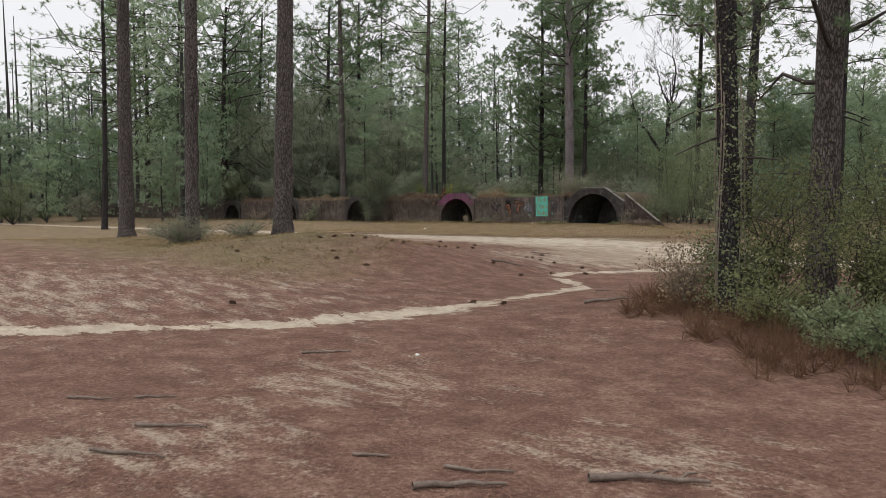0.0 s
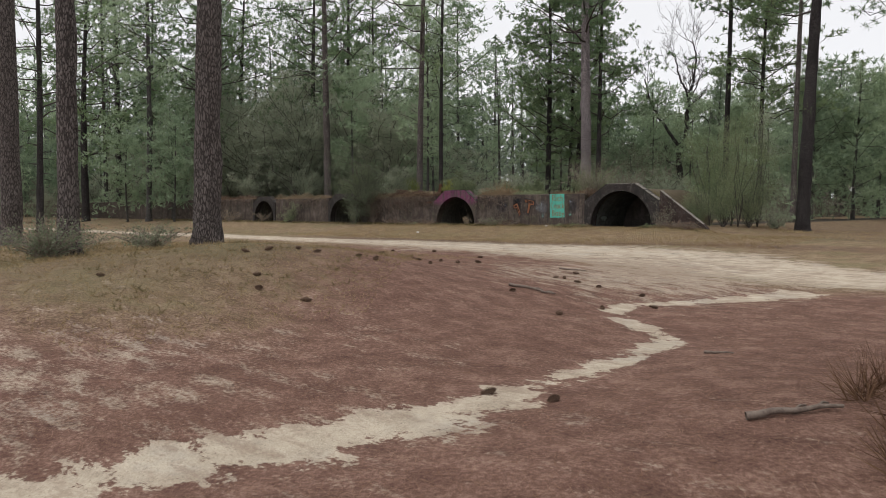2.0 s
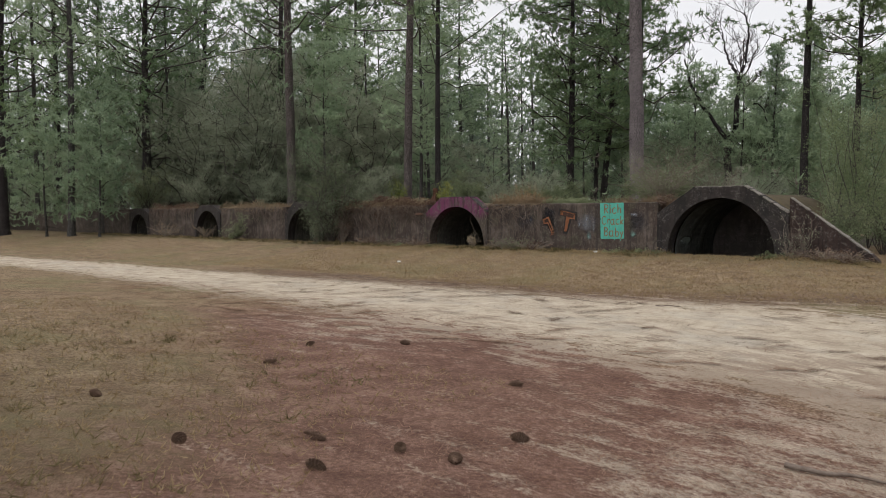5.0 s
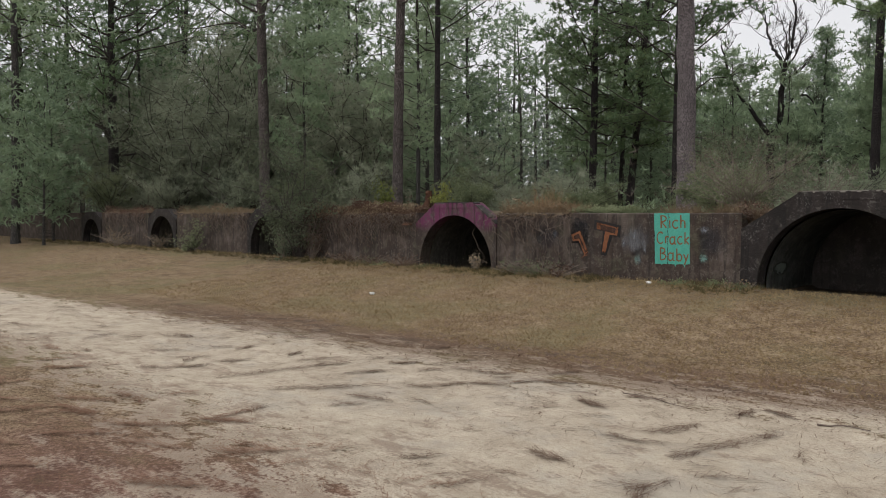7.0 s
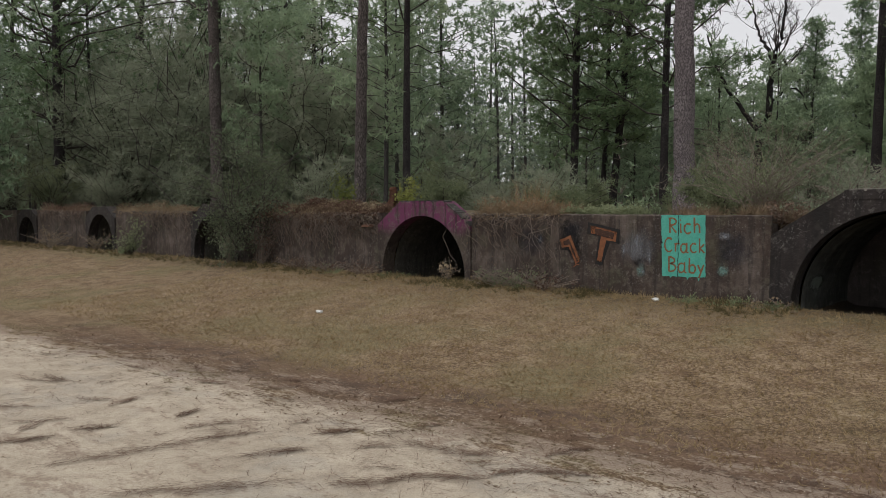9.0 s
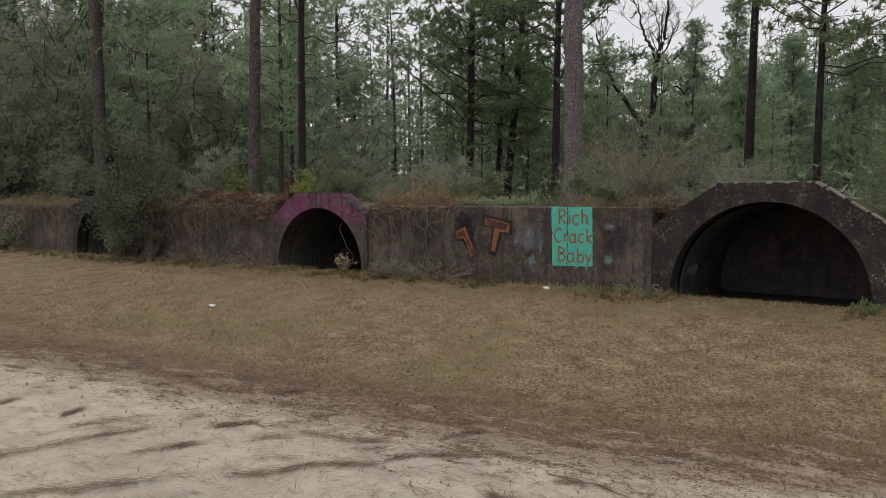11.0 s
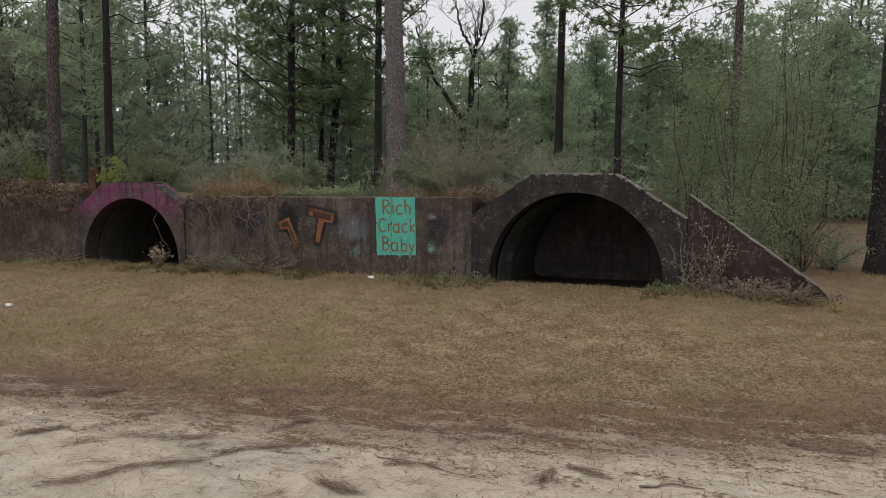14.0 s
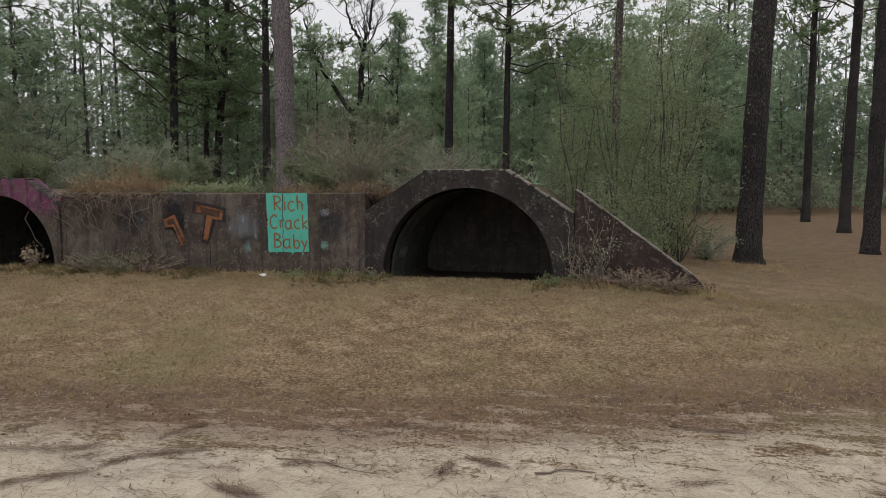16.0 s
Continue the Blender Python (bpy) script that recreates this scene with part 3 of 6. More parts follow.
def crust(a, b, deep, seed, y0=-0.045):
    """Ragged flakes of lichen and worn mortar along a top edge."""
    r = random.Random(seed)
    bm = bmesh.new()
    length = math.hypot(b[0] - a[0], b[1] - a[1])
    u = 0.0
    while u < length - 0.02:
        w = min(r.uniform(0.03, 0.11), length - u)
        if r.random() < 0.9:
            slab(bm, u, u + w - r.uniform(0.0, 0.012), y0 - r.uniform(0.003, 0.012), y0 + deep * r.uniform(0.6, 0.95), -r.uniform(0.002, 0.028), r.uniform(0.004, 0.014))
        u += w
    turn = Matrix.Rotation(-math.atan2(b[1] - a[1], b[0] - a[0]), 4, 'Y')
    bmesh.ops.transform(bm, verts=bm.verts, matrix=Matrix.Translation((a[0], 0, a[1])) @ turn)
    return bm


DEEP = 4.6
SHALLOW = 2.6
for k, (cx, r, spring, half_top, top, half_foot, paint, label) in enumerate(TUNNELS):
    shoulder = 0.985 if k == 0 else 1.02
    deep = SHALLOW if k == 0 else DEEP
    t = thing("tunnel", (cx, 0, 0), label, "tunnel", "tunnels in the wall")
    head = part("portal", portal_mesh(r, spring, half_top, top, half_foot, shoulder, -0.045, 0.30), paint, t)
    part("lining", vault_mesh(r - 0.01, 0.2, spring, 0.31, deep, k == 0), M_LINING if k == 0 else M_LINING_DARK, t, "sooty ringed concrete lining")
    if k == 0:
        smear = bmesh.new()
        cols = [[smear.verts.new((-(r - 0.05) * math.cos(a), 0.45 + 0.75 * u / 6 + 0.04 * math.sin(5 * a + u), spring + (r - 0.05) * math.sin(a))) for a in (0.02, 0.10, 0.18, 0.26, 0.34)] for u in range(7)]
        for a, b in zip(cols, cols[1:]):
            for q in range(4):
                smear.faces.new((a[q], b[q], b[q + 1], a[q + 1]))
        part("paint_smear", smear, M_SMEAR, t, "pale greenish worn paint low on the lining")
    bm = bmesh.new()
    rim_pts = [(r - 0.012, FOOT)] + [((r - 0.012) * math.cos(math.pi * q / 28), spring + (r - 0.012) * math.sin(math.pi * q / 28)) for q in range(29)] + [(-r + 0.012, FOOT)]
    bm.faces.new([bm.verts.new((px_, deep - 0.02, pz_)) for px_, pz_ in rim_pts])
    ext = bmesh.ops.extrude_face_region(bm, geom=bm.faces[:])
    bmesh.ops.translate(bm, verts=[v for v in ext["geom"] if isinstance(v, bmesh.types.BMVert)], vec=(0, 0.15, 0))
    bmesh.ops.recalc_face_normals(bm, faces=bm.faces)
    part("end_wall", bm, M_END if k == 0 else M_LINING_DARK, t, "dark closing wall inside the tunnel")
    # weathered pale edge along the top of the headwall
    if k < 2:
        tagged(part("coping", crust((-half_top + 0.01, top), (half_top - 0.05, top), 0.30, 40 + k), M_CAP if k == 0 else M_CAPDARK, head, "thin flaking lichen-grey coping"), kind="stuff")
    if k < 2:
        # shallow pour line below the top
        bm = bmesh.new()
        slab(bm, -half_top - 0.05, half_top - 0.02, -0.052, -0.044, top - 0.145, top - 0.004)
        part("band", bm, paint, head, "flaking upper band of the headwall")
        tagged(part("sloping_coping", crust((half_top, top), (half_foot, shoulder), 0.30, 50 + k), M_CAP if k == 0 else M_CAPDARK, head, "lichen-grey sloping coping"), kind="stuff")


def wall_run(name, x0, x1, top0, top1, label):
    """One pour of the wall with a worn top edge."""
    bm = bmesh.new()
    n = max(2, int((x1 - x0) / 0.25))
    rows = []
    for i in range(n + 1):
        x = x0 + (x1 - x0) * i / n
        top = top0 + (top1 - top0) * i / n + 0.012 * noise.noise(Vector((x * 1.7, 3, 0)))
        ch = 0.018 + 0.012 * noise.noise(Vector((x * 4, 9, 0)))
        rows.append([bm.verts.new(p) for p in ((x, 0, FOOT), (x, 0, top - ch), (x, ch, top), (x, THICK, top), (x, THICK, FOOT))])
    for a, b in zip(rows, rows[1:]):
        for i in range(4):
            bm.faces.new((a[i], b[i], b[i + 1], a[i + 1]))
    for row in (rows[0], rows[-1]):
        bm.faces.new(row)
    bmesh.ops.recalc_face_normals(bm, faces=bm.faces)
    return tagged(part(name, bm, M_WALL), label, "wall", kind="structure")


runs, edge = [], -1.725
for k in range(1, len(TUNNELS)):
    cx, half = TUNNELS[k][0], TUNNELS[k][5]
    runs.append((cx + half + 0.003, edge))
    edge = cx - half - 0.003
runs.append((-70.0, edge))
wall_no = 0
for x0, x1 in runs:
    cuts = [x1] + ([-4.69] if x1 > -2 else []) + [x0]
    for b, a in zip(cuts, cuts[1:]):
        wall_no += 1
        wall_run("wall_%d" % wall_no, a + 0.004, b - 0.004, TOP + (0.0 if a > -40 else -0.1), TOP, "stained old concrete retaining wall with streaks and pale scabs")

# wing wall running down to the ground beside the large portal
bm = bmesh.new()
prof = [(1.768, FOOT), (1.768, 1.345), (3.56, 0.05), (3.72, -0.12), (3.72, FOOT)]
front = [bm.verts.new((x, 0.02, z)) for x, z in prof]
back = [bm.verts.new((x, 0.24, z)) for x, z in prof]
bm.faces.new(front)
bm.faces.new(back[::-1])
for i in range(len(prof)):
    j = (i + 1) % len(prof)
    bm.faces.new((front[i], back[i], back[j], front[j]))
bmesh.ops.recalc_face_normals(bm, faces=bm.faces)
wing = thing("wing_wall", (0, 0, 0), "dark sloping concrete wing wall beside the large portal", "wall")
face = part("panel", bm, M_RUSTY, wing)
tagged(part("coping", crust((1.785, 1.345), (3.56, 0.05), 0.22, 60, 0.02), M_CAP, face, "pale lichen-grey coping"), kind="stuff")

# earth bank held back by the wall and heaped over the vaults
bx = np.unique(np.r_[np.arange(-72, 3.6, 0.45), np.concatenate([c[0] + np.linspace(-1.75, 1.75, 29) for c in TUNNELS])])
by = np.r_[0.26, 0.5, 1, 1.6, 2.4, 3.4, 4.4, 4.9, 5.2, 5.8, 6.5, 8, 9.5, 11, 13]
BX, BY = np.meshgrid(bx, by)


def bank_height(x, y):
    level = 1.17 * np.clip((1.35 - x - 0.5 * np.clip(y - 0.3, 0, 4)) / 1.5, 0, 1)
    fall = 1 - sig((y - 9.5) / 0.8)
    rough = 0.05 * np.sin(2.3 * x + 1.1 * y) + 0.05 * np.sin(0.9 * x - 1.7 * y)
    g = land(x, y) - 0.05
    held = np.clip(level / 0.4, 0, 1)
    z = g + (level + rough * np.clip((y - 0.2) / 0.8, 0, 1) - g) * fall * held
    for cx, r, spring in [c[:3] for c in TUNNELS]:
        over = spring + np.sqrt(np.clip((r + 0.09) ** 2 - (x - cx) ** 2, 0, None)) + 0.03
        z = np.where((abs(x - cx) < r + 0.09) & (y < DEEP + 0.35), np.maximum(z, over), z)
    return z


BZ = bank_height(BX, BY)
bi = np.arange(BX.size).reshape(BX.shape)
bq = np.stack([bi[:-1, :-1], bi[:-1, 1:], bi[1:, 1:], bi[1:, :-1]], -1).reshape(-1, 4)
bank = part("bank", mesh_of("bank", np.stack([BX, BY, BZ], -1).reshape(-1, 3), bq, True), M_EARTH)
tagged(bank, "brown earth bank with leaf litter behind the wall", "bank", kind="structure")


def stand_height(x, y):
    """Height of the soil at a place, bank included."""
    if -72 < x < 3.5 and 0.24 < y < 12.5:
        return float(max(bank_height(np.array(x), np.array(y)), land(x, y)))
    return float(land(x, y))

# ---- graffiti ----
def flat_shape(name, points, y, material, parent, label=""):
    """A painted patch: a thin sheet just proud of the wall, edges a little ragged."""
    bm = bmesh.new()
    pts = []
    for (ax, az), (bx_, bz) in zip(points, points[1:] + points[:1]):
        n = max(1, int(math.hypot(bx_ - ax, bz - az) / 0.04))
        for i in range(n):
            u = i / n
            j = 0.006
            pts.append((ax + (bx_ - ax) * u + random.uniform(-j, j), az + (bz - az) * u + random.uniform(-j, j)))
    f = bm.faces.new([bm.verts.new((x, y, z)) for x, z in pts])
    ext = bmesh.ops.extrude_face_region(bm, geom=[f])
    bmesh.ops.translate(bm, verts=[v for v in ext["geom"] if isinstance(v, bmesh.types.BMVert)], vec=(0, -0.0015, 0))
    bmesh.ops.recalc_face_normals(bm, faces=bm.faces)
    return part(name, bm, material, parent, label)


panel = thing("graffiti", (-3.17, 0, 0.75), "teal painted rectangle with rust-brown hand lettering on concrete", "graffiti")


def local(points, at):
    return [(x - at[0], z - at[1]) for x, z in points]


ground_coat = flat_shape("paint", local([(-3.535, 0.245), (-3.40, 0.255), (-3.385, 0.225), (-3.36, 0.255), (-3.1, 0.25), (-3.08, 0.21), (-3.05, 0.255), (-2.90, 0.26), (-2.885, 0.205), (-2.86, 0.262), (-2.765, 0.27), (-2.79, 1.28), (-3.565, 1.28)], (-3.17, 0.75)), -0.004, M_TEAL, panel)


def arc(cx, cy, rx, ry, a0, a1, n=9):
    return [(cx + rx * math.cos(radians(a0 + (a1 - a0) * i / n)), cy + ry * math.sin(radians(a0 + (a1 - a0) * i / n))) for i in range(n + 1)]


# brush strokes of each letter in a box one unit high
STROKES = {
    "R": [[(0.1, 0.0), (0.08, 1.0)], [(0.0, 0.92)] + arc(0.15, 0.74, 0.38, 0.24, 80, -85) + [(0.12, 0.5), (0.55, 0.02)]],
    "i": [[(0.1, 0.62), (0.14, 0.0)], [(0.08, 0.82), (0.12, 0.88)]],
    "c": [arc(0.28, 0.32, 0.26, 0.32, 50, 320)],
    "h": [[(0.05, 1.0), (0.08, 0.0)], [(0.08, 0.35)] + arc(0.24, 0.38, 0.16, 0.2, 160, 0) + [(0.42, 0.0)]],
    "C": [arc(0.36, 0.5, 0.34, 0.5, 50, 315)],
    "r": [[(0.08, 0.6), (0.1, 0.0)], [(0.1, 0.35)] + arc(0.26, 0.42, 0.16, 0.17, 170, 40)],
    "a": [[(0.44, 0.56)] + arc(0.22, 0.31, 0.22, 0.31, 75, 300) + [(0.44, 0.2)], [(0.46, 0.70), (0.45, 0.05), (0.60, 0.0)]],
    "k": [[(0.06, 1.0), (0.08, 0.0)], [(0.42, 0.6), (0.1, 0.3), (0.44, 0.0)]],
    "B": [[(0.08, 0.0), (0.06, 1.0)], [(0.02, 0.96)] + arc(0.12, 0.76, 0.36, 0.22, 85, -85) + arc(0.12, 0.28, 0.44, 0.27, 80, -90)],
    "b": [[(0.06, 1.0), (0.08, 0.0)], arc(0.28, 0.28, 0.22, 0.28, 170, -170)],
    "y": [[(0.04, 0.58), (0.24, 0.12)], [(0.44, 0.6), (0.12, -0.3)]],
}
WIDE = {"R": 0.72, "i": 0.34, "c": 0.64, "h": 0.6, "C": 0.78, "r": 0.5, "a": 0.72, "k": 0.56, "B": 0.74, "b": 0.62, "y": 0.6}


def stroke(bm, pts, width, y):
    """One brush stroke: a thin ribbon with round, uneven edges."""
    rows = []
    for i, p in enumerate(pts):
        a, b = pts[max(0, i - 1)], pts[min(len(pts) - 1, i + 1)]
        dx, dz = b[0] - a[0], b[1] - a[1]
        l = math.hypot(dx, dz) or 1
        w = width * 0.5 * random.uniform(0.65, 1.2)
        rows.append([bm.verts.new((p[0] - dz / l * w, y, p[1] + dx / l * w)), bm.verts.new((p[0] + dz / l * w, y, p[1] - dx / l * w))])
    faces = [bm.faces.new((a[0], b[0], b[1], a[1])) for a, b in zip(rows, rows[1:])]
    ext = bmesh.ops.extrude_face_region(bm, geom=faces)
    bmesh.ops.translate(bm, verts=[v for v in ext["geom"] if isinstance(v, bmesh.types.BMVert)], vec=(0, -0.001, 0))


def written(text, x, z, size, stretch, parent, at):
    for ch in text:
        bm = bmesh.new()
        up = random.uniform(-0.012, 0.012)
        for i, s in enumerate(STROKES[ch]):
            fine_pts = []
            for (ax, az), (bx_, bz) in zip(s, s[1:]):
                for k in range(3):
                    fine_pts.append((ax + (bx_ - ax) * k / 3, az + (bz - az) * k / 3))
            fine_pts.append(s[-1])
            stroke(bm, [(px_ * size * stretch, pz_ * size + up) for px_, pz_ in fine_pts], 0.030, -0.0055 - 0.0012 * i)
        bmesh.ops.recalc_face_normals(bm, faces=bm.faces)
        ob = part("letter", bm, M_RUST, parent, "rust-brown brushed letter " + ch)
        ob.location = (x - at[0], 0, z - at[1])
        x += WIDE[ch] * size * stretch


written("Rich", -3.43, 0.985, 0.255, 1.02, ground_coat, (-3.17, 0.75))
written("Crack", -3.50, 0.665, 0.235, 0.98, ground_coat, (-3.17, 0.75))
written("Baby", -3.43, 0.335, 0.25, 1.0, ground_coat, (-3.17, 0.75))

bm = bmesh.new()
stroke(bm, [(-0.08 + 0.006 * math.sin(2.3 * i), 0.525 - 1.03 * i / 14) for i in range(15)], 0.011, -0.0105)
bmesh.ops.recalc_face_normals(bm, faces=bm.faces)
part("crack", bm, M_BLACK, ground_coat, "dark upright crack through the paint")
bm = bmesh.new()
stroke(bm, [(-0.405, 0.09), (-0.385, 0.075), (-0.372, 0.05)], 0.03, -0.0105)
bmesh.ops.recalc_face_normals(bm, faces=bm.faces)
part("chip", bm, M_BLACK, ground_coat, "dark chip at the paint's edge")

tag = thing("graffiti", (-4.9, 0, 0.75), "worn orange block shapes outlined in black spray paint", "graffiti")
at = (-4.9, 0.75)
T = [(-5.0, 1.12), (-4.38, 1.0), (-4.4, 0.76), (-4.59, 0.79), (-4.71, 0.39), (-4.85, 0.41), (-4.78, 0.87), (-5.01, 0.91)]
T_FILL = [(-4.965, 1.085), (-4.415, 0.975), (-4.44, 0.795), (-4.63, 0.825), (-4.735, 0.43), (-4.825, 0.44), (-4.74, 0.90), (-4.965, 0.94)]
ONE = [(-5.66, 1.08), (-5.51, 1.20), (-5.17, 1.02), (-5.13, 0.43), (-5.29, 0.31), (-5.46, 0.61), (-5.64, 0.61), (-5.70, 0.83)]
ONE_FILL = [(-5.64, 0.80), (-5.40, 0.89), (-5.18, 0.42), (-5.28, 0.36), (-5.43, 0.67), (-5.59, 0.65)]


def swell(points, k):
    mx_, mz_ = sum(p[0] for p in points) / len(points), sum(p[1] for p in points) / len(points)
    return [(p[0] + k * (p[0] - mx_) / math.hypot(p[0] - mx_, p[1] - mz_), p[1] + k * (p[1] - mz_) / math.hypot(p[0] - mx_, p[1] - mz_)) for p in points]


rim = flat_shape("outline", local(swell(T, 0.03), at), -0.003, M_BLACK, tag, "black sprayed outline")
flat_shape("fill", local(T_FILL, at), -0.007, M_ORANGE, rim, "worn orange fill")
flat_shape("inlay", local([(-4.87, 1.04), (-4.47, 0.955), (-4.49, 0.84), (-4.86, 0.925)], at), -0.0095, M_SHADE, rim, "brown shaded bar of the letter")
rim = flat_shape("outline", local(ONE, at), -0.003, M_BLACKWORN, tag, "black sprayed shadow")
flat_shape("fill", local(ONE_FILL, at), -0.007, M_ORANGE, rim, "faded orange fill")
flat_shape("inlay", local([(-5.565, 0.775), (-5.43, 0.825), (-5.22, 0.42), (-5.26, 0.405), (-5.415, 0.715), (-5.545, 0.70)], at), -0.0095, M_SHADE, rim, "brown shaded middle of the figure")
flat_shape("tip", local([(-5.42, 0.265), (-5.15, 0.385), (-5.28, 0.35), (-5.36, 0.30)], at), -0.007, M_ORANGE, rim, "dull red point")


layer = iter(range(100))


def sprayed(x0, x1, z0, z1, y, material, label):
    """A thin worn film of paint, each layer a little proud of the last."""
    bm = bmesh.new()
    w, h = (x1 - x0) / 2, (z1 - z0) / 2
    bm.faces.new([bm.verts.new(p) for p in ((-w, 0, -h), (w, 0, -h), (w, 0, h), (-w, 0, h))])
    ob = tagged(part("spray_patch", bm, material), label, "graffiti", "faded spray patches")
    ob.location = ((x0 + x1) / 2, -0.0012 - 0.00025 * next(layer), (z0 + z1) / 2)
    return ob


sprayed(-4.55, -3.45, 0.15, 1.25, -0.0025, M_GREYWASH, "pale grey worn overpaint on the concrete")
sprayed(-4.15, -3.75, 0.05, 0.55, -0.0045, M_DABS, "pale teal dabs of worn paint")
sprayed(-2.75, -1.85, 0.25, 1.22, -0.0025, M_BLUEBLACK, "blue-black worn spray paint on the concrete")
sprayed(-2.7, -2.25, 0.2, 0.6, -0.0045, M_DABS, "small green dabs of worn paint")
for i, (x, z, w, h) in enumerate([(-4.28, 0.55, 0.16, 0.5), (-4.02, 0.72, 0.22, 0.62), (-3.78, 0.5, 0.16, 0.56), (-3.9, 0.2, 0.3, 0.3), (-2.45, 0.85, 0.5, 0.3), (-6.1, 0.7, 0.35, 0.5)]):
    sprayed(x - w / 2, x + w / 2, z - h / 2 + 0.1, z + h / 2 + 0.1, -0.0055 - 0.0004 * i, M_PALEWASH, "chalky pale scrawl worn into the concrete")
def scribble(cx, cz, w, h, n, thick, seed, material, label):
    """Loose looping spray lines, half worn away."""
    r = random.Random(seed)
    t = thing("scrawl", (cx, -0.0065, cz), label, "graffiti", "faded sprayed scrawls")
    for i in range(n):
        bm = bmesh.new()
        a, b, p, q = r.uniform(0.15, 0.5) * w, r.uniform(0.2, 0.5) * h, r.uniform(0, 6), r.uniform(0, 6)
        ox, oz, turns = r.uniform(-0.35, 0.35) * w, r.uniform(-0.25, 0.25) * h, r.uniform(2.5, 5.5)
        stroke(bm, [(ox + a * math.sin(p + turns * k / 18), oz + b * math.sin(q + 0.7 * turns * k / 18)) for k in range(19)], thick, -0.0004 * i)
        bmesh.ops.recalc_face_normals(bm, faces=bm.faces)
        part("line", bm, material, t)


scribble(-4.10, 0.85, 0.55, 0.6, 6, 0.018, 3, M_CHALK, "faint pale looping scrawl on the concrete")
scribble(-3.82, 0.72, 0.28, 0.34, 3, 0.016, 8, M_CHALK, "faint pale looping scrawl on the concrete")
scribble(-6.30, 0.80, 0.7, 0.7, 6, 0.014, 5, M_CHALK, "faint pale looping scrawl on the concrete")
scribble(-2.35, 0.95, 0.6, 0.35, 4, 0.02, 7, M_CHALK, "faint pale looping scrawl on the concrete")
scribble(-3.93, 0.35, 0.2, 0.35, 4, 0.022, 9, M_DABS, "pale teal scrawl on the concrete")
sprayed(-6.9, -5.75, 0.3, 1.2, -0.0025, M_BLUEBLACK, "dark worn spray scrawl on the concrete")
sprayed(-5.75, -5.0, 0.75, 1.26, -0.0015, M_BLUEBLACK, "dark spray cloud behind block letters")

# ---- plants: building blocks ----
rng = np.random.default_rng(7)


def tube(points, radii, sides=6):
    """Verts and quads of a tapered bent tube."""
    points, radii = np.asarray(points, float), np.asarray(radii, float)
    n = len(points)
    tang = np.gradient(points, axis=0)
    tang /= np.linalg.norm(tang, axis=1)[:, None] + 1e-9
    ref = np.where(abs(tang[:, 2:3]) > 0.9, np.array([[1.0, 0, 0]]), np.array([[0, 0, 1.0]]))
    u = np.cross(tang, ref)
    u /= np.linalg.norm(u, axis=1)[:, None] + 1e-9
    w = np.cross(tang, u)
    a = np.arange(sides) / sides * 2 * np.pi
    v = points[:, None] + radii[:, None, None] * (np.cos(a)[None, :, None] * u[:, None] + np.sin(a)[None, :, None] * w[:, None])
    i = np.arange(n * sides).reshape(n, sides)
    j = np.roll(i, -1, 1)
    f = np.stack([i[:-1], j[:-1], j[1:], i[1:]], -1).reshape(-1, 4)
    return v.reshape(-1, 3), f


def joined(pieces):
    vs, fs, k = [], [], 0
    for v, f in pieces:
        vs.append(v)
        fs.append(f + k)
        k += len(v)
    return np.concatenate(vs), np.concatenate(fs)


def blades(centres, per, length, width, lift=0.25, spread=1.0, r=rng):
    """Bursts of thin pointed blades round each centre."""
    c = np.repeat(np.asarray(centres, float), per, 0)
    d = r.normal(size=c.shape) * (spread, spread, spread)
    d[:, 2] += lift
    d /= np.linalg.norm(d, axis=1)[:, None]
    L = length * r.uniform(0.6, 1.15, len(c))[:, None]
    s = np.cross(d, r.normal(size=c.shape))
    s /= np.linalg.norm(s, axis=1)[:, None] + 1e-9
    s *= width * 0.5 * r.uniform(0.7, 1.3, len(c))[:, None]
    base = c + d * 0.04 * length
    v = np.stack([base - s, base + s, base + d * L], 1).reshape(-1, 3)
    return v, np.arange(len(v)).reshape(-1, 3)


def leaves(centres, size, r=rng, droop=0.0):
    """Small four-cornered leaves, one at each centre."""
    c = np.asarray(centres, float)
    d = r.normal(size=c.shape)
    d[:, 2] -= droop
    d /= np.linalg.norm(d, axis=1)[:, None]
    s = np.cross(d, r.normal(size=c.shape))
    s /= np.linalg.norm(s, axis=1)[:, None] + 1e-9
    L = size * r.uniform(0.6, 1.3, len(c))[:, None]
    v = np.stack([c, c + d * L * 0.5 + s * L * 0.28, c + d * L, c + d * L * 0.5 - s * L * 0.28], 1).reshape(-1, 3)
    return v, np.arange(len(v)).reshape(-1, 4)


def trunk_points(height, lean, wander, r):
    n = 14
    z = np.linspace(-0.25, height, n)
    k = np.clip(z / height, 0, 1)
    ph = r.uniform(0, 6, 2)
    x = lean[0] * k + wander * np.sin(3.1 * k + ph[0]) * k
    y = lean[1] * k + wander * np.sin(2.7 * k + ph[1]) * k
    return np.stack([x, y, z], 1)


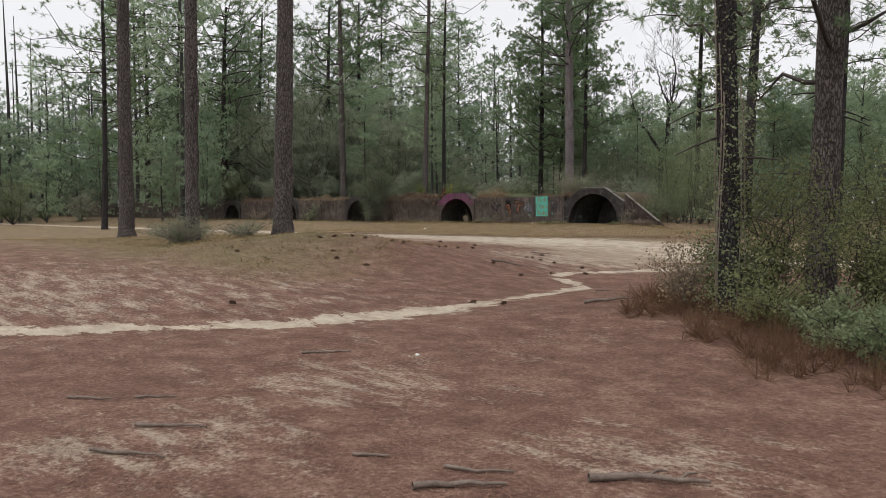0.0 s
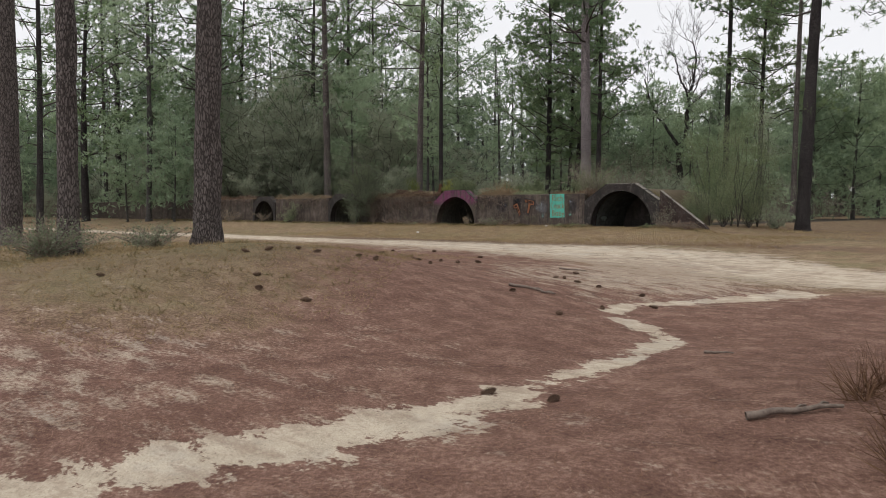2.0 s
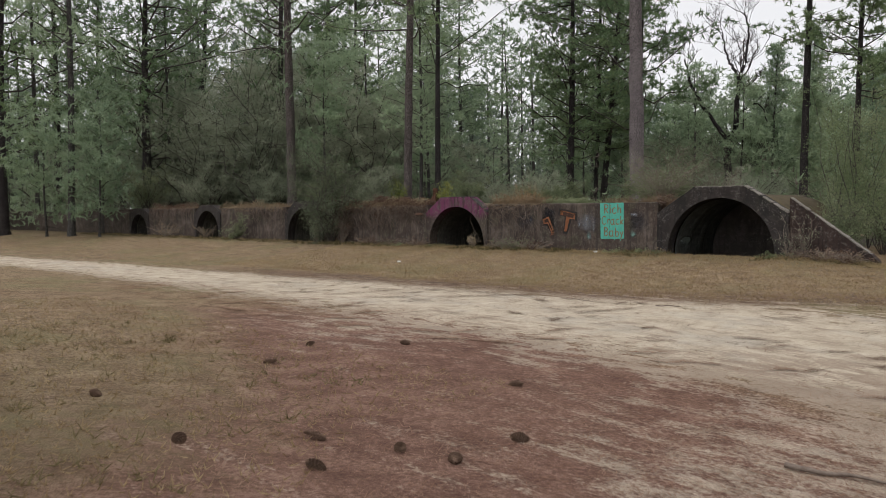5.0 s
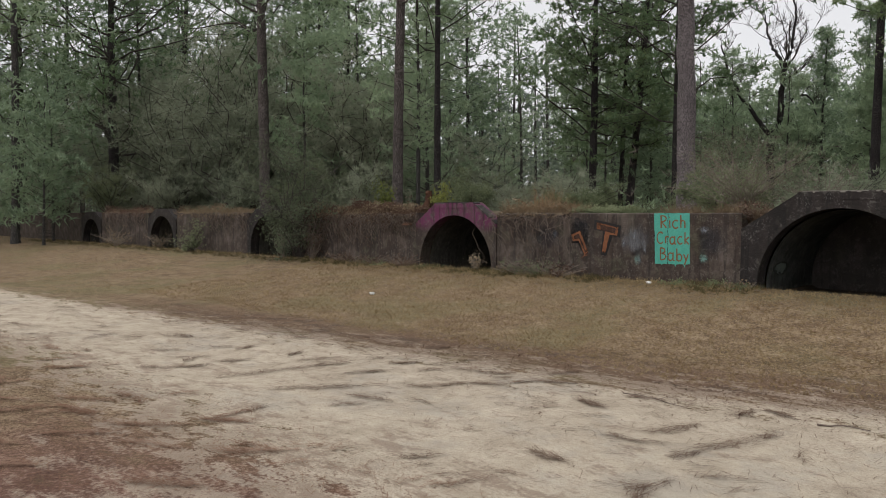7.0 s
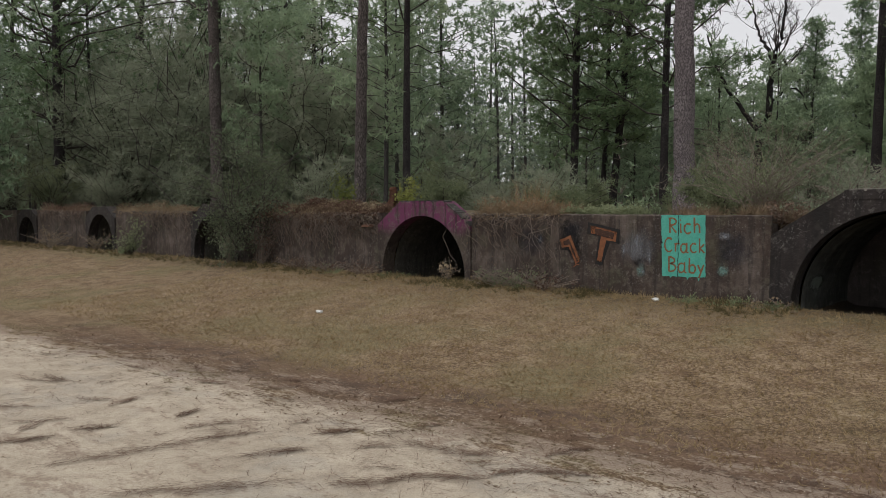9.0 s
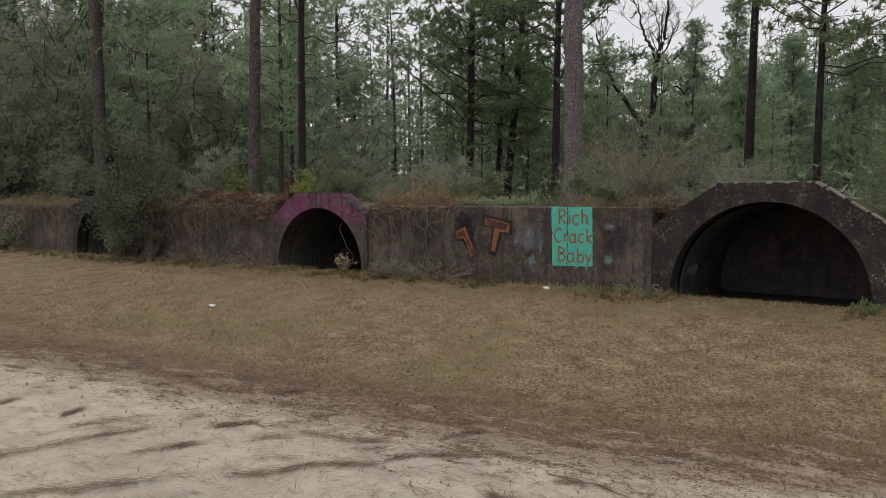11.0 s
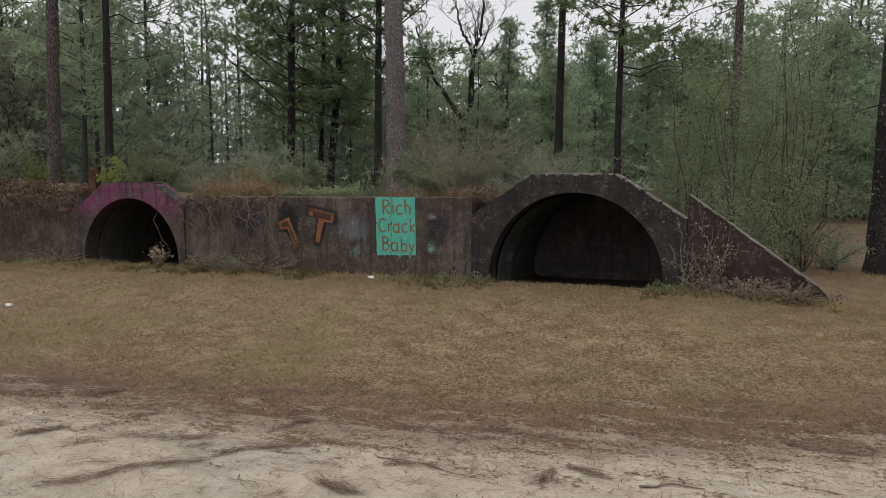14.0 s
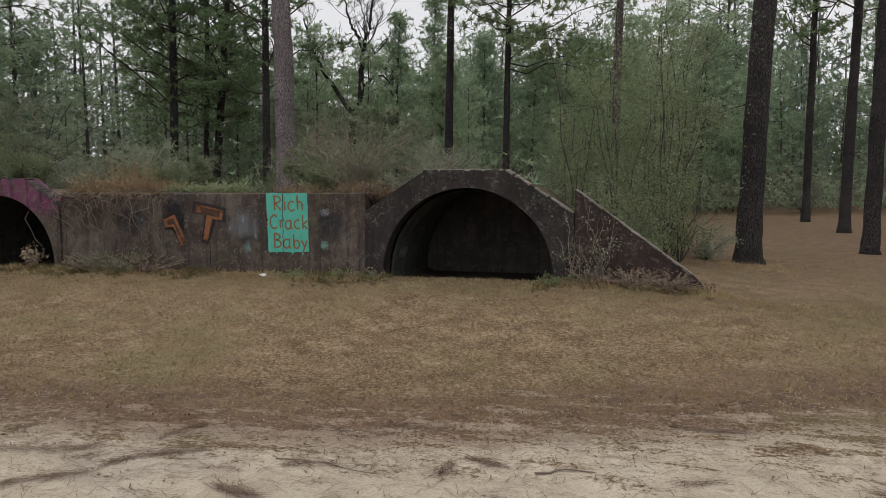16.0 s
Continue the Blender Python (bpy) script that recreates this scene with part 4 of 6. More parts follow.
def trunk_mesh(pts, radius, height, r, sides=18, flare=1.35, rough=0.06, rings=1.5):
    """A tapered trunk with root flare and uneven, plated bark."""
    z = np.r_[np.linspace(-0.25, 0.7, 8)[:-1], np.linspace(0.7, height, int(6 + 4 * rings + height * rings * rings / 1.5))]
    p = np.stack([np.interp(z, pts[:, 2], pts[:, i]) for i in range(2)] + [z], 1)
    rad = radius * (1 - 0.72 * np.clip(z / height, 0, 1) ** 1.1) * (1 + (flare - 1) * np.exp(-np.clip(z, 0, None) / 0.22))
    v, f = tube(p, rad, sides)
    axis = np.repeat(p, sides, 0)
    v = axis + (v - axis) * (1 + rough * r.normal(size=(len(v), 1)))
    return mesh_of("trunk", v, f, True)


def pine(name, height, radius, crown_from, n_limbs, limb_len, per, blade_len, blade_w, seed, lean=(0, 0), dark=False, wander=0.12,
         tufts=11, dead=6, round_crown=True, label="", far=False, top_reach=0.5, clump_size=1.0, place=(0, 0, 0), group=""):
    """A pine: trunk, dead lower limbs, live limbs, needles in bursts along the twigs."""
    r = np.random.default_rng(seed)
    pts = trunk_points(height, lean, wander, r)

    def axis(z):
        return np.array([np.interp(z, pts[:, 2], pts[:, 0]), np.interp(z, pts[:, 2], pts[:, 1]), z])
    wood, spots = [], []
    for i in range(n_limbs):
        k = (i + r.uniform(0, 1)) / n_limbs
        z = crown_from + (height - crown_from) * k
        L = limb_len * (top_reach + (1 - top_reach) * math.sin(math.pi * (0.22 + 0.70 * k)) ** 0.8) * r.uniform(0.35, 1.25) if round_crown else limb_len * (1 - (1 - top_reach) * k) * r.uniform(0.5, 1.1)
        a = r.uniform(0, 2 * np.pi)
        rise = r.uniform(-0.05, 0.8)
        t = np.linspace(0, 1, 6)
        out = np.stack([np.cos(a + 0.5 * r.normal() * t) * L * t, np.sin(a + 0.5 * r.normal() * t) * L * t,
                        L * (rise * t + 0.35 * (t - 0.5) ** 2 * np.sign(t - 0.5) + 0.05 * r.normal(size=6))], 1) + axis(z)
        out[0] = axis(z)
        wood.append(tube(out[::2] if far else out, np.linspace(0.042 * radius / 0.2, 0.010, 3 if far else 6).clip(0.008), 3 if far else 4))
        # twigs that each end in a clump of bursts, with gaps between the clumps
        clumps = max(2, tufts // 4)
        for j in range(clumps):
            u = 0.3 + 0.7 * (j + r.uniform(0.2, 1)) / clumps
            q = np.array([np.interp(u, t, out[:, m]) for m in range(3)])
            off = r.normal(size=3) * (0.24, 0.24, 0.10) * L * 0.8 * (j < clumps - 1)
            if not far:
                wood.append(tube(np.stack([q, q + off * 0.5 + (0, 0, 0.03), q + off]), [0.014, 0.010, 0.006], 3))
            for b in range(5):
                spots.append(q + off + r.normal(size=3) * (0.26, 0.26, 0.10) * clump_size)
    for i in range(dead):
        z = r.uniform(min(2.2, crown_from * 0.5), crown_from)
        a, L = r.uniform(0, 2 * np.pi), r.uniform(0.2, 1.0)
        t = np.linspace(0, 1, 4)
        out = np.stack([np.cos(a) * L * t, np.sin(a) * L * t, L * (0.15 * r.normal() * t - 0.15 * t ** 2)], 1) + axis(z)
        wood.append(tube(out, np.linspace(0.022, 0.006, 4), 4))
    tree = thing(name, place, label, "tree", group)
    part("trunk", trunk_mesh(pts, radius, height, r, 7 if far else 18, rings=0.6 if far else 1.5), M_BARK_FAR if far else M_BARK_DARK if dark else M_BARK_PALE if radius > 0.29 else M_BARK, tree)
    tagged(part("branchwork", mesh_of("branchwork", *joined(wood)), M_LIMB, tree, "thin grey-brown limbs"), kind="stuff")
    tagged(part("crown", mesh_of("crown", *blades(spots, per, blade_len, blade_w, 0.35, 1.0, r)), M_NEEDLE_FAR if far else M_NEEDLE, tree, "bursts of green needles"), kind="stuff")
    return tree


def bush(name, height, spread, n_stems, n_leaves, leaf, seed, material, label, wood=None, place=(0, 0, 0), category="bush", thin=0.012, group="", low=0.25, feather=0.0, wobble=0.04):
    """Many stems from one root, forked twigs, single leaves."""
    r = np.random.default_rng(seed)
    w, ends = [], []
    for i in range(n_stems):
        a = r.uniform(0, 2 * np.pi)
        reach = spread * np.sqrt(r.uniform(0.02, 1))
        h = height * r.uniform(0.5, 1.05) * (1 - 0.35 * (reach / spread) ** 2)
        t = np.linspace(0, 1, 6)
        s = np.stack([np.cos(a) * reach * t ** 1.4, np.sin(a) * reach * t ** 1.4, h * t ** 0.9 - 0.05], 1) + np.r_[0, r.normal(size=(5, 1)).ravel()][:, None] * wobble * height * np.array([1, 1, 0.3])
        w.append(tube(s, np.linspace(thin * 1.6, thin * 0.4, 6), 4))
        for j in range(7):
            u = r.uniform(low, 1)
            q = np.array([np.interp(u, t, s[:, m]) for m in range(3)])
            e = q + r.normal(size=3) * (0.2, 0.2, 0.13) * height * (0.35 + 0.3 * u)
            w.append(tube(np.stack([q, (q + e) / 2 + (0, 0, 0.02), e]), [thin * 0.5, thin * 0.35, thin * 0.2], 3))
            ends.append((q, e))
    b = thing(name, place, label, category, group)
    tagged(part("branchwork", mesh_of("branchwork", *joined(w)), wood or M_LIMB, b, "thin branching stems"), kind="stuff")
    if n_leaves:
        k = r.integers(0, len(ends), n_leaves)
        u = r.uniform(0.2, 1.1, n_leaves)[:, None]
        q, e = np.array([x[0] for x in ends])[k], np.array([x[1] for x in ends])[k]
        c = q + (e - q) * u + r.normal(size=(n_leaves, 3)) * 0.055 * height ** 0.6
        c[:, 2] = np.maximum(c[:, 2], 0.02)
        sprays = blades(c, 4, feather, feather * 0.13, 0.25, 1.0, r) if feather else leaves(c, leaf, r)
        tagged(part("foliage", mesh_of("foliage", *sprays), material, b), kind="stuff")
    return b


def at_soil(x, y, turn=0.0, size=1.0, tilt=0.0):
    return Matrix.Translation((x, y, stand_height(x, y))) @ pose(0, 0, 0, tilt, 0, turn) @ Matrix.Scale(size, 4)


# ---- single trees that can be told apart ----
PINE = "tall pine with plated grey-brown bark and needle crown"
HERO = [
    # x, y, radius, height, crown from, lean x, lean y, dark, limbs, label
    (2.9, -20.0, 0.265, 22, 9.5, 0.9, 0.2, False, 26, "thick pine with plated reddish-grey bark at the clearing's edge"),
    (2.1, -22.35, 0.19, 21, 8.5, 0.5, 0.0, False, 24, "pine with scaly grey bark standing by a brush pile"),
    (-4.0, -21.5, 0.24, 22, 8.0, 0.4, 0.0, False, 24, "pine with scaly grey bark on the grassy rise"),
    (-22.3, -14.9, 0.16, 17, 4.0, 0.0, 0.3, True, 24, "slim dark pine with long spreading limbs"),
    (17.0, -22.2, 0.15, 18, 3.6, -0.5, 0.2, True, 34, "slim dark pine wound with vines"),
    (17.5, -20.2, 0.21, 20, 3.4, 0.4, 0.0, False, 42, "pine with rough grey bark rising from brush"),
    (-15.0, 3.0, 0.18, 21, 7.0, 0.3, 0.1, False, 26, "pine with reddish scaly bark behind the wall"),
    (-24.9, 4.0, 0.25, 22, 8.0, -0.3, 0.1, False, 26, "pine with reddish scaly bark behind the wall"),
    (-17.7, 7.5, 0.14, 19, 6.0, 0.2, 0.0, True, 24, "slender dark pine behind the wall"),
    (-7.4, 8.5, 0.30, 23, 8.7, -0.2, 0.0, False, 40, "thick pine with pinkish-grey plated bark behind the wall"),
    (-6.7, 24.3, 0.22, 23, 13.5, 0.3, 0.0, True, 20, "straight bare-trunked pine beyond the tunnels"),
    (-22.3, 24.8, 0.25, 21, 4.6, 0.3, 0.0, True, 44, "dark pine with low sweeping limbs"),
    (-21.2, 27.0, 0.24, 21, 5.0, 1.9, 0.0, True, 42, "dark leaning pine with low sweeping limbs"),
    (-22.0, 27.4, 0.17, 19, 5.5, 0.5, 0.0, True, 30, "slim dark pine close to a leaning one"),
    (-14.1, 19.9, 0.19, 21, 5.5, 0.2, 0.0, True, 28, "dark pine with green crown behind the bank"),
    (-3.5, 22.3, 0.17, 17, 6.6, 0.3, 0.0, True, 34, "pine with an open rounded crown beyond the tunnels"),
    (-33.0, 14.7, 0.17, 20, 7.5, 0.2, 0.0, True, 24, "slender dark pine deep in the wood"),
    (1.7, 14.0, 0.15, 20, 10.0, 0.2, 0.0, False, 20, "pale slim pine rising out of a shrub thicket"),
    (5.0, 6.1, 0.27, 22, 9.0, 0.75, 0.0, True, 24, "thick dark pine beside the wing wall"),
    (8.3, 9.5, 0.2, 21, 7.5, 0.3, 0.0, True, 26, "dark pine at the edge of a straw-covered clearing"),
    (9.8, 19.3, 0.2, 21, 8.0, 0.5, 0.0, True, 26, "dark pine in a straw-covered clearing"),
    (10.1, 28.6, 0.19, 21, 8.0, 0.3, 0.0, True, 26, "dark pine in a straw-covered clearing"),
]
for i, (x, y, rad, h, cf, lx, ly, dk, nl, lab) in enumerate(HERO):
    near, deep = y < -15, y > 12
    pine("pine_tree", h, rad, cf, int(nl * 1.35), 4.6 if deep else 4.0, 30 if near else 14 if deep else 14, 0.24 if near else 0.27, 0.011 if near else 0.060 if deep else 0.030, 100 + i, (lx, ly), dk, 0.14, label=lab,
         place=(x, y, stand_height(x, y)), tufts=32 if deep else 16, dead=9)

# pines that stand free against the gap of sky beyond the tunnels
for i, (x, y, h, cf, rad, ll, conical, lab) in enumerate([
        (-14.6, 40.0, 13.4, 2.5, 0.13, 2.7, True, "young pointed pine beyond the tunnels"),
        (-12.2, 40.5, 14.4, 3.5, 0.14, 2.4, True, "slender young pine with open tip"), (-10.0, 47.0, 13.0, 3.0, 0.14, 3.0, True, "young pointed pine beyond the tunnels"),
        (-1.2, 25.0, 7.9, 0.8, 0.11, 3.2, False, "low rounded dense pine beyond the tunnels"), (0.7, 27.0, 9.0, 1.2, 0.12, 3.2, False, "rounded dense young pine"),
        (2.9, 31.0, 10.5, 1.5, 0.13, 3.4, False, "dense young pine beside a clearing"), (-4.0, 33.0, 8.8, 1.5, 0.12, 2.8, True, "young pointed pine beyond the tunnels"),
        (5.6, 37.0, 11.2, 2.5, 0.13, 3.0, True, "young pine beside a clearing"), (-8.6, 30.0, 8.5, 1.5, 0.11, 2.6, True, "young dark pine among shrubs")]):
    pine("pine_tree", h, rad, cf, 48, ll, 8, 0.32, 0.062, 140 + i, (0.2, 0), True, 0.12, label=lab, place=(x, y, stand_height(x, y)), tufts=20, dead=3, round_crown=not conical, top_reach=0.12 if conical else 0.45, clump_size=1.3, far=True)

# ---- the wood: a few pines copied over and over ----
def grove_pine(seed, height, radius, cf, nl, ll, tufts=11, dark=True):
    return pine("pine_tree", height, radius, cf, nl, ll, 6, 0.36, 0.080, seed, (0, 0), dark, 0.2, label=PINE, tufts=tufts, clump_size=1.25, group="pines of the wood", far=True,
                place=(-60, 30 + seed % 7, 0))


KINDS = [grove_pine(301, 17, 0.14, 6.0, 44, 3.8, 16), grove_pine(302, 15, 0.12, 3.5, 46, 3.7, 16), grove_pine(303, 19, 0.15, 7.0, 42, 4.0, 16),
         grove_pine(304, 10, 0.09, 1.8, 44, 3.0, 16), grove_pine(305, 7, 0.07, 0.8, 40, 2.4, 14), grove_pine(306, 13, 0.11, 2.4, 46, 3.4, 16)]
taken = [(h[0], h[1]) for h in HERO]
spot = random.Random(11)


def clear_of(x, y, gap):
    return all((x - a) ** 2 + (y - b) ** 2 > gap * gap for a, b in taken)


def wooded(x, y):
    if y < 3 and x > -34:
        return False
    if -17 < y < -8 and x > -40:
        return False
    ang = math.degrees(math.atan2(x - 3, y + 12))
    if -26 < ang < 4 and y < 36 or -47 < ang <= -26 and y < 25 and x > -32:
        return False
    if x > 19 and -8 < y < 20:
        return True
    if x > 2 and y < 33 + 0.5 * (x - 2):
        return x > 16 and y > 14 and x > 18 + (33 - y) * 0.2
    if x > -2 and y < 12:
        return False
    return True


first = {}
count = 0
for tries in range(6000):
    if count >= 132:
        break
    d, a = 14 + 62 * spot.random() ** 0.8, radians(spot.uniform(-62, 24))
    x, y = 2.0 + d * math.sin(a), -11 + d * math.cos(a)
    if tries % 3 == 0:
        x, y = spot.uniform(-85, -34), spot.uniform(-22, 24)
    if tries % 7 == 1:
        x, y = spot.uniform(19, 46), spot.uniform(-8, 20)
    if not wooded(x, y) or not clear_of(x, y, 1.7):
        continue
    taken.append((x, y))
    k = spot.choices(range(6), (3, 4, 2, 5, 4, 5))[0]
    low_band = -26 < math.degrees(math.atan2(x - 3, y + 12)) < 4
    k = spot.choice((1, 3, 5)) if low_band else k
    m = at_soil(x, y, spot.uniform(0, 360), (spot.uniform(0.15, 0.235) * (y + 12) + 1.4) / (17, 15, 19, 10, 7, 13)[k] if low_band else spot.uniform(0.8, 1.2), spot.uniform(-2, 2))
    if k not in first:
        first[k] = KINDS[k]
        KINDS[k].matrix_basis = m
    else:
        copy_thing(KINDS[k], m)
    count += 1

# the wood's edge beyond the straw-covered clearing
for i in range(22):
    x, y = spot.uniform(3, 27), spot.uniform(38, 72)
    k = spot.choice((1, 3, 5, 5, 0))
    if clear_of(x, y, 1.6):
        taken.append((x, y))
        copy_thing(KINDS[k], at_soil(x, y, spot.uniform(0, 360), spot.uniform(0.8, 1.1), spot.uniform(-2, 2)))

# young dense pines that close the wood behind the dark leaning ones
young = random.Random(23)
for i in range(16):
    d, a = young.uniform(48, 66), radians(young.uniform(-46, -24))
    x, y, k = 3 + d * math.sin(a), -12 + d * math.cos(a), young.choice((3, 5, 5))
    if clear_of(x, y, 1.5):
        taken.append((x, y))
        copy_thing(KINDS[k], at_soil(x, y, young.uniform(0, 360), young.uniform(0.95, 1.2), young.uniform(-2, 2)))
for x, y, h, seed in ((-14.2, 26.0, 6.6, 681), (-11.9, 25.2, 5.8, 682), (-16.6, 28.5, 6.8, 683)):
    bush("bush", h, 1.9, 30, 1900, 0.13, seed, M_SAGE, "tall grey-green twiggy shrub beyond the bank", place=(x, y, stand_height(x, y)), wood=M_TWIG, thin=0.014, group="tall shrubs beyond the bank")

# far woods, beyond picking apart
far_w, far_n = [], []
for i in range(390):
    a, d = radians(spot.uniform(-98, 35)), spot.uniform(68, 140)
    x, y = 3 + d * math.sin(a), -12 + d * math.cos(a)
    h = spot.uniform(13, 24) if a < radians(-28) or a > radians(2) else min(spot.uniform(11, 24), spot.uniform(0.14, 0.2) * d)
    far_w.append(tube([(x, y, -0.5), (x + spot.uniform(-.3, .3), y, h * 0.5), (x + spot.uniform(-.6, .6), y, h)], [0.2, 0.15, 0.04], 5))
    h = min(h, spot.uniform(8, 12)) if a < radians(-80) else h
    base = spot.uniform(0.10, 0.42) * h
    m = 84
    zz = rng.uniform(base, h, m)
    ww = (1.0 + 1.6 * (1 - (zz - base) / (h - base)))
    far_n.append(np.stack([x + rng.normal(size=m) * ww, y + rng.normal(size=m) * ww, zz], 1))
# haze and inner shade of this wood are in its bark and needle colours
far = thing("far_woods", (0, 0, 0), "hazy distant pine wood of dark trunks and grey-green crowns", "wood", kind="stuff")
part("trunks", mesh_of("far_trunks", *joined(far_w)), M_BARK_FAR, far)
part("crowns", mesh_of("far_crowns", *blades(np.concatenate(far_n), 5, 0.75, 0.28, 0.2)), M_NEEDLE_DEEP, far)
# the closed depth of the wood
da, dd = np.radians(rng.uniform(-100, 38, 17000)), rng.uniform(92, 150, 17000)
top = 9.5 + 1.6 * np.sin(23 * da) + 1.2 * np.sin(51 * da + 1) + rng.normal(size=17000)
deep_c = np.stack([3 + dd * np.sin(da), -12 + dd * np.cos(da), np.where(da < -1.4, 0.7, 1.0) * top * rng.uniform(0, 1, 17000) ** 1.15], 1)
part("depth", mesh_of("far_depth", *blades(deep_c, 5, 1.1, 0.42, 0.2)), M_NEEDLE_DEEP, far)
# low brush in the depth of the wood
lowb = []
for i in range(960):
    a, d = radians(spot.uniform(-95, 30) if i < 820 else spot.uniform(2, 20)), spot.uniform(22, 95) if i < 820 else spot.uniform(50, 75)
    x, y = 3 + d * math.sin(a), -12 + d * math.cos(a)
    if (y < 10 and x > -45) or (x > 2 and not wooded(x, y)) or (-16 < y < -9 and x > -48):
        continue
    h, m = spot.uniform(0.8, 3.2), 38
    lowb.append(np.stack([x + rng.normal(size=m) * 1.1, y + rng.normal(size=m) * 1.1, abs(rng.normal(size=m)) * h * 0.5 + 0.05], 1))
tagged(part("bare_undergrowth", mesh_of("bare_undergrowth", *blades(np.concatenate(lowb[::2]), 5, 0.55, 0.035, 0.9)), M_BROWN), "leafless brown undergrowth on the wood floor", "undergrowth", kind="stuff")
brush = tagged(part("undergrowth", mesh_of("undergrowth", *blades(np.concatenate(lowb[1::2]), 5, 0.34, 0.08, 0.4)), M_NEEDLE_FAR), "tangled grey-green undergrowth on the wood floor", "undergrowth", kind="stuff")

# ---- broad-leaved growth ----
def bare_tree(place, label):
    """A leafless hardwood: one bent stem, a long limb rising from its fork, many upswept twigs."""
    r = np.random.default_rng(5)
    limbs, twigs = [], []

    def sprout(p, d, length, rad, level):
        n = 4
        pts = [np.array(p, float)]
        d = np.array(d, float)
        for i in range(n):
            d = d + r.normal(size=3) * 0.16 + (0, 0, 0.10)
            d /= np.linalg.norm(d)
            pts.append(pts[-1] + d * length / n)
        twigs.append(tube(pts, np.linspace(rad, max(rad * 0.4, 0.010), n + 1), 3))
        if level < 3:
            for i in range((4, 3, 3)[level]):
                t = d + r.normal(size=3) * (0.62, 0.62, 0.35)
                t[2] = abs(t[2]) + 0.1
                sprout(pts[r.integers(1, n + 1)], t / np.linalg.norm(t), length * r.uniform(0.4, 0.7), rad * 0.5, level + 1)

    def limb(points, r0, r1, n_sprouts, reach):
        pts = np.array(points, float)
        u = np.linspace(0, 1, 4 * len(pts))
        k = np.linspace(0, 1, len(pts))
        fine_pts = np.stack([np.interp(u, k, pts[:, i]) for i in range(3)], 1) + r.normal(size=(len(u), 3)) * 0.05
        limbs.append(tube(fine_pts, np.linspace(r0, r1, len(u)), 8))
        for i in range(n_sprouts):
            q = fine_pts[r.integers(len(u) // 3, len(u))]
            t = r.normal(size=3) * (0.9, 0.9, 0.3) + (0, 0, 0.7)
            sprout(q, t / np.linalg.norm(t), reach * r.uniform(0.5, 1.1), r1 * 0.55, 0)

    limb([(0.05, 0, -0.3), (0.0, 0, 2.6), (-0.1, 0, 5.2), (0.05, 0, 6.3)], 0.32, 0.25, 0, 1)
    limb([(0.05, 0, 6.2), (0.45, 0.1, 7.6), (0.55, 0.2, 9.6), (0.65, 0.2, 10.9)], 0.24, 0.15, 4, 2.2)
    limb([(0.6, 0.2, 10.6), (0.1, 0.3, 11.6), (-0.5, 0.4, 12.6), (-0.7, 0.3, 14.2)], 0.13, 0.05, 8, 2.4)
    limb([(0.65, 0.2, 10.8), (1.2, 0.0, 11.8), (1.5, -0.3, 13.6), (1.3, -0.4, 15.2)], 0.13, 0.05, 9, 2.6)
    limb([(0.0, 0, 6.2), (-0.8, -0.4, 7.5), (-1.9, -0.8, 9.2), (-2.7, -1.0, 11.0), (-3.0, -1.1, 12.4)], 0.17, 0.05, 9, 2.2)
    limb([(0.45, 0.1, 8.0), (1.5, 0.3, 8.9), (2.2, 0.4, 8.6), (2.7, 0.3, 7.4)], 0.07, 0.03, 4, 1.2)
    limb([(-0.1, 0, 3.4), (1.0, 0.4, 4.2), (2.0, 0.6, 4.9)], 0.06, 0.025, 5, 1.6)
    limb([(-0.05, 0, 4.4), (-1.2, 0.4, 5.0), (-2.3, 0.6, 5.4)], 0.06, 0.025, 5, 1.6)
    t = thing("bare_tree", place, label, "tree")
    part("trunk", mesh_of("trunk", *limbs[0], True), M_BARK_DARK, t)
    for l in limbs[1:]:
        part("limb", mesh_of("limb", *l, True), M_BARK_DARK, t)
    tagged(part("branchwork", mesh_of("branchwork", *joined(twigs), True), M_LIMB, t, "fine leafless twigs"), kind="stuff")
    return t


bare_tree((-16.4, 36.5, land(-16.4, 36.5)), "leafless dark hardwood with forked limbs")


def soil(x, y):
    return (x, y, stand_height(x, y) - 0.01)


# dark spreading pine and olive hardwoods at the wall's far end
pine("pine_tree", 19, 0.34, 4.0, 54, 7.5, 11, 0.34, 0.070, 77, (0.6, 0), True, 0.3, label="old dark pine with very long spreading limbs", tufts=26, clump_size=1.8, place=(-44.2, 5.1, 0.2), top_reach=0.5)
pine("pine_tree", 18, 0.26, 3.5, 40, 5.0, 12, 0.34, 0.05, 78, (0.3, 0), True, 0.3, label="dark pine with drooping spreading limbs", tufts=22, clump_size=1.6, place=(-33.5, 9.0, 0.2), top_reach=0.5)
for i, (x, y, h, ll) in enumerate([(-51.0, 13.0, 21, 6.5), (-57.0, 3.5, 20, 6.5), (-39.0, 17.0, 21, 6.0), (-48.0, -3.0, 19, 5.5)]):
    pine("pine_tree", h, 0.3, 4.5, 44, ll, 10, 0.36, 0.075, 790 + i, (0.4, 0), True, 0.3, label="tall dark pine with broad spreading limbs", tufts=20, clump_size=1.8, place=soil(x, y), top_reach=0.55, group="spreading pines at the wall's far end")
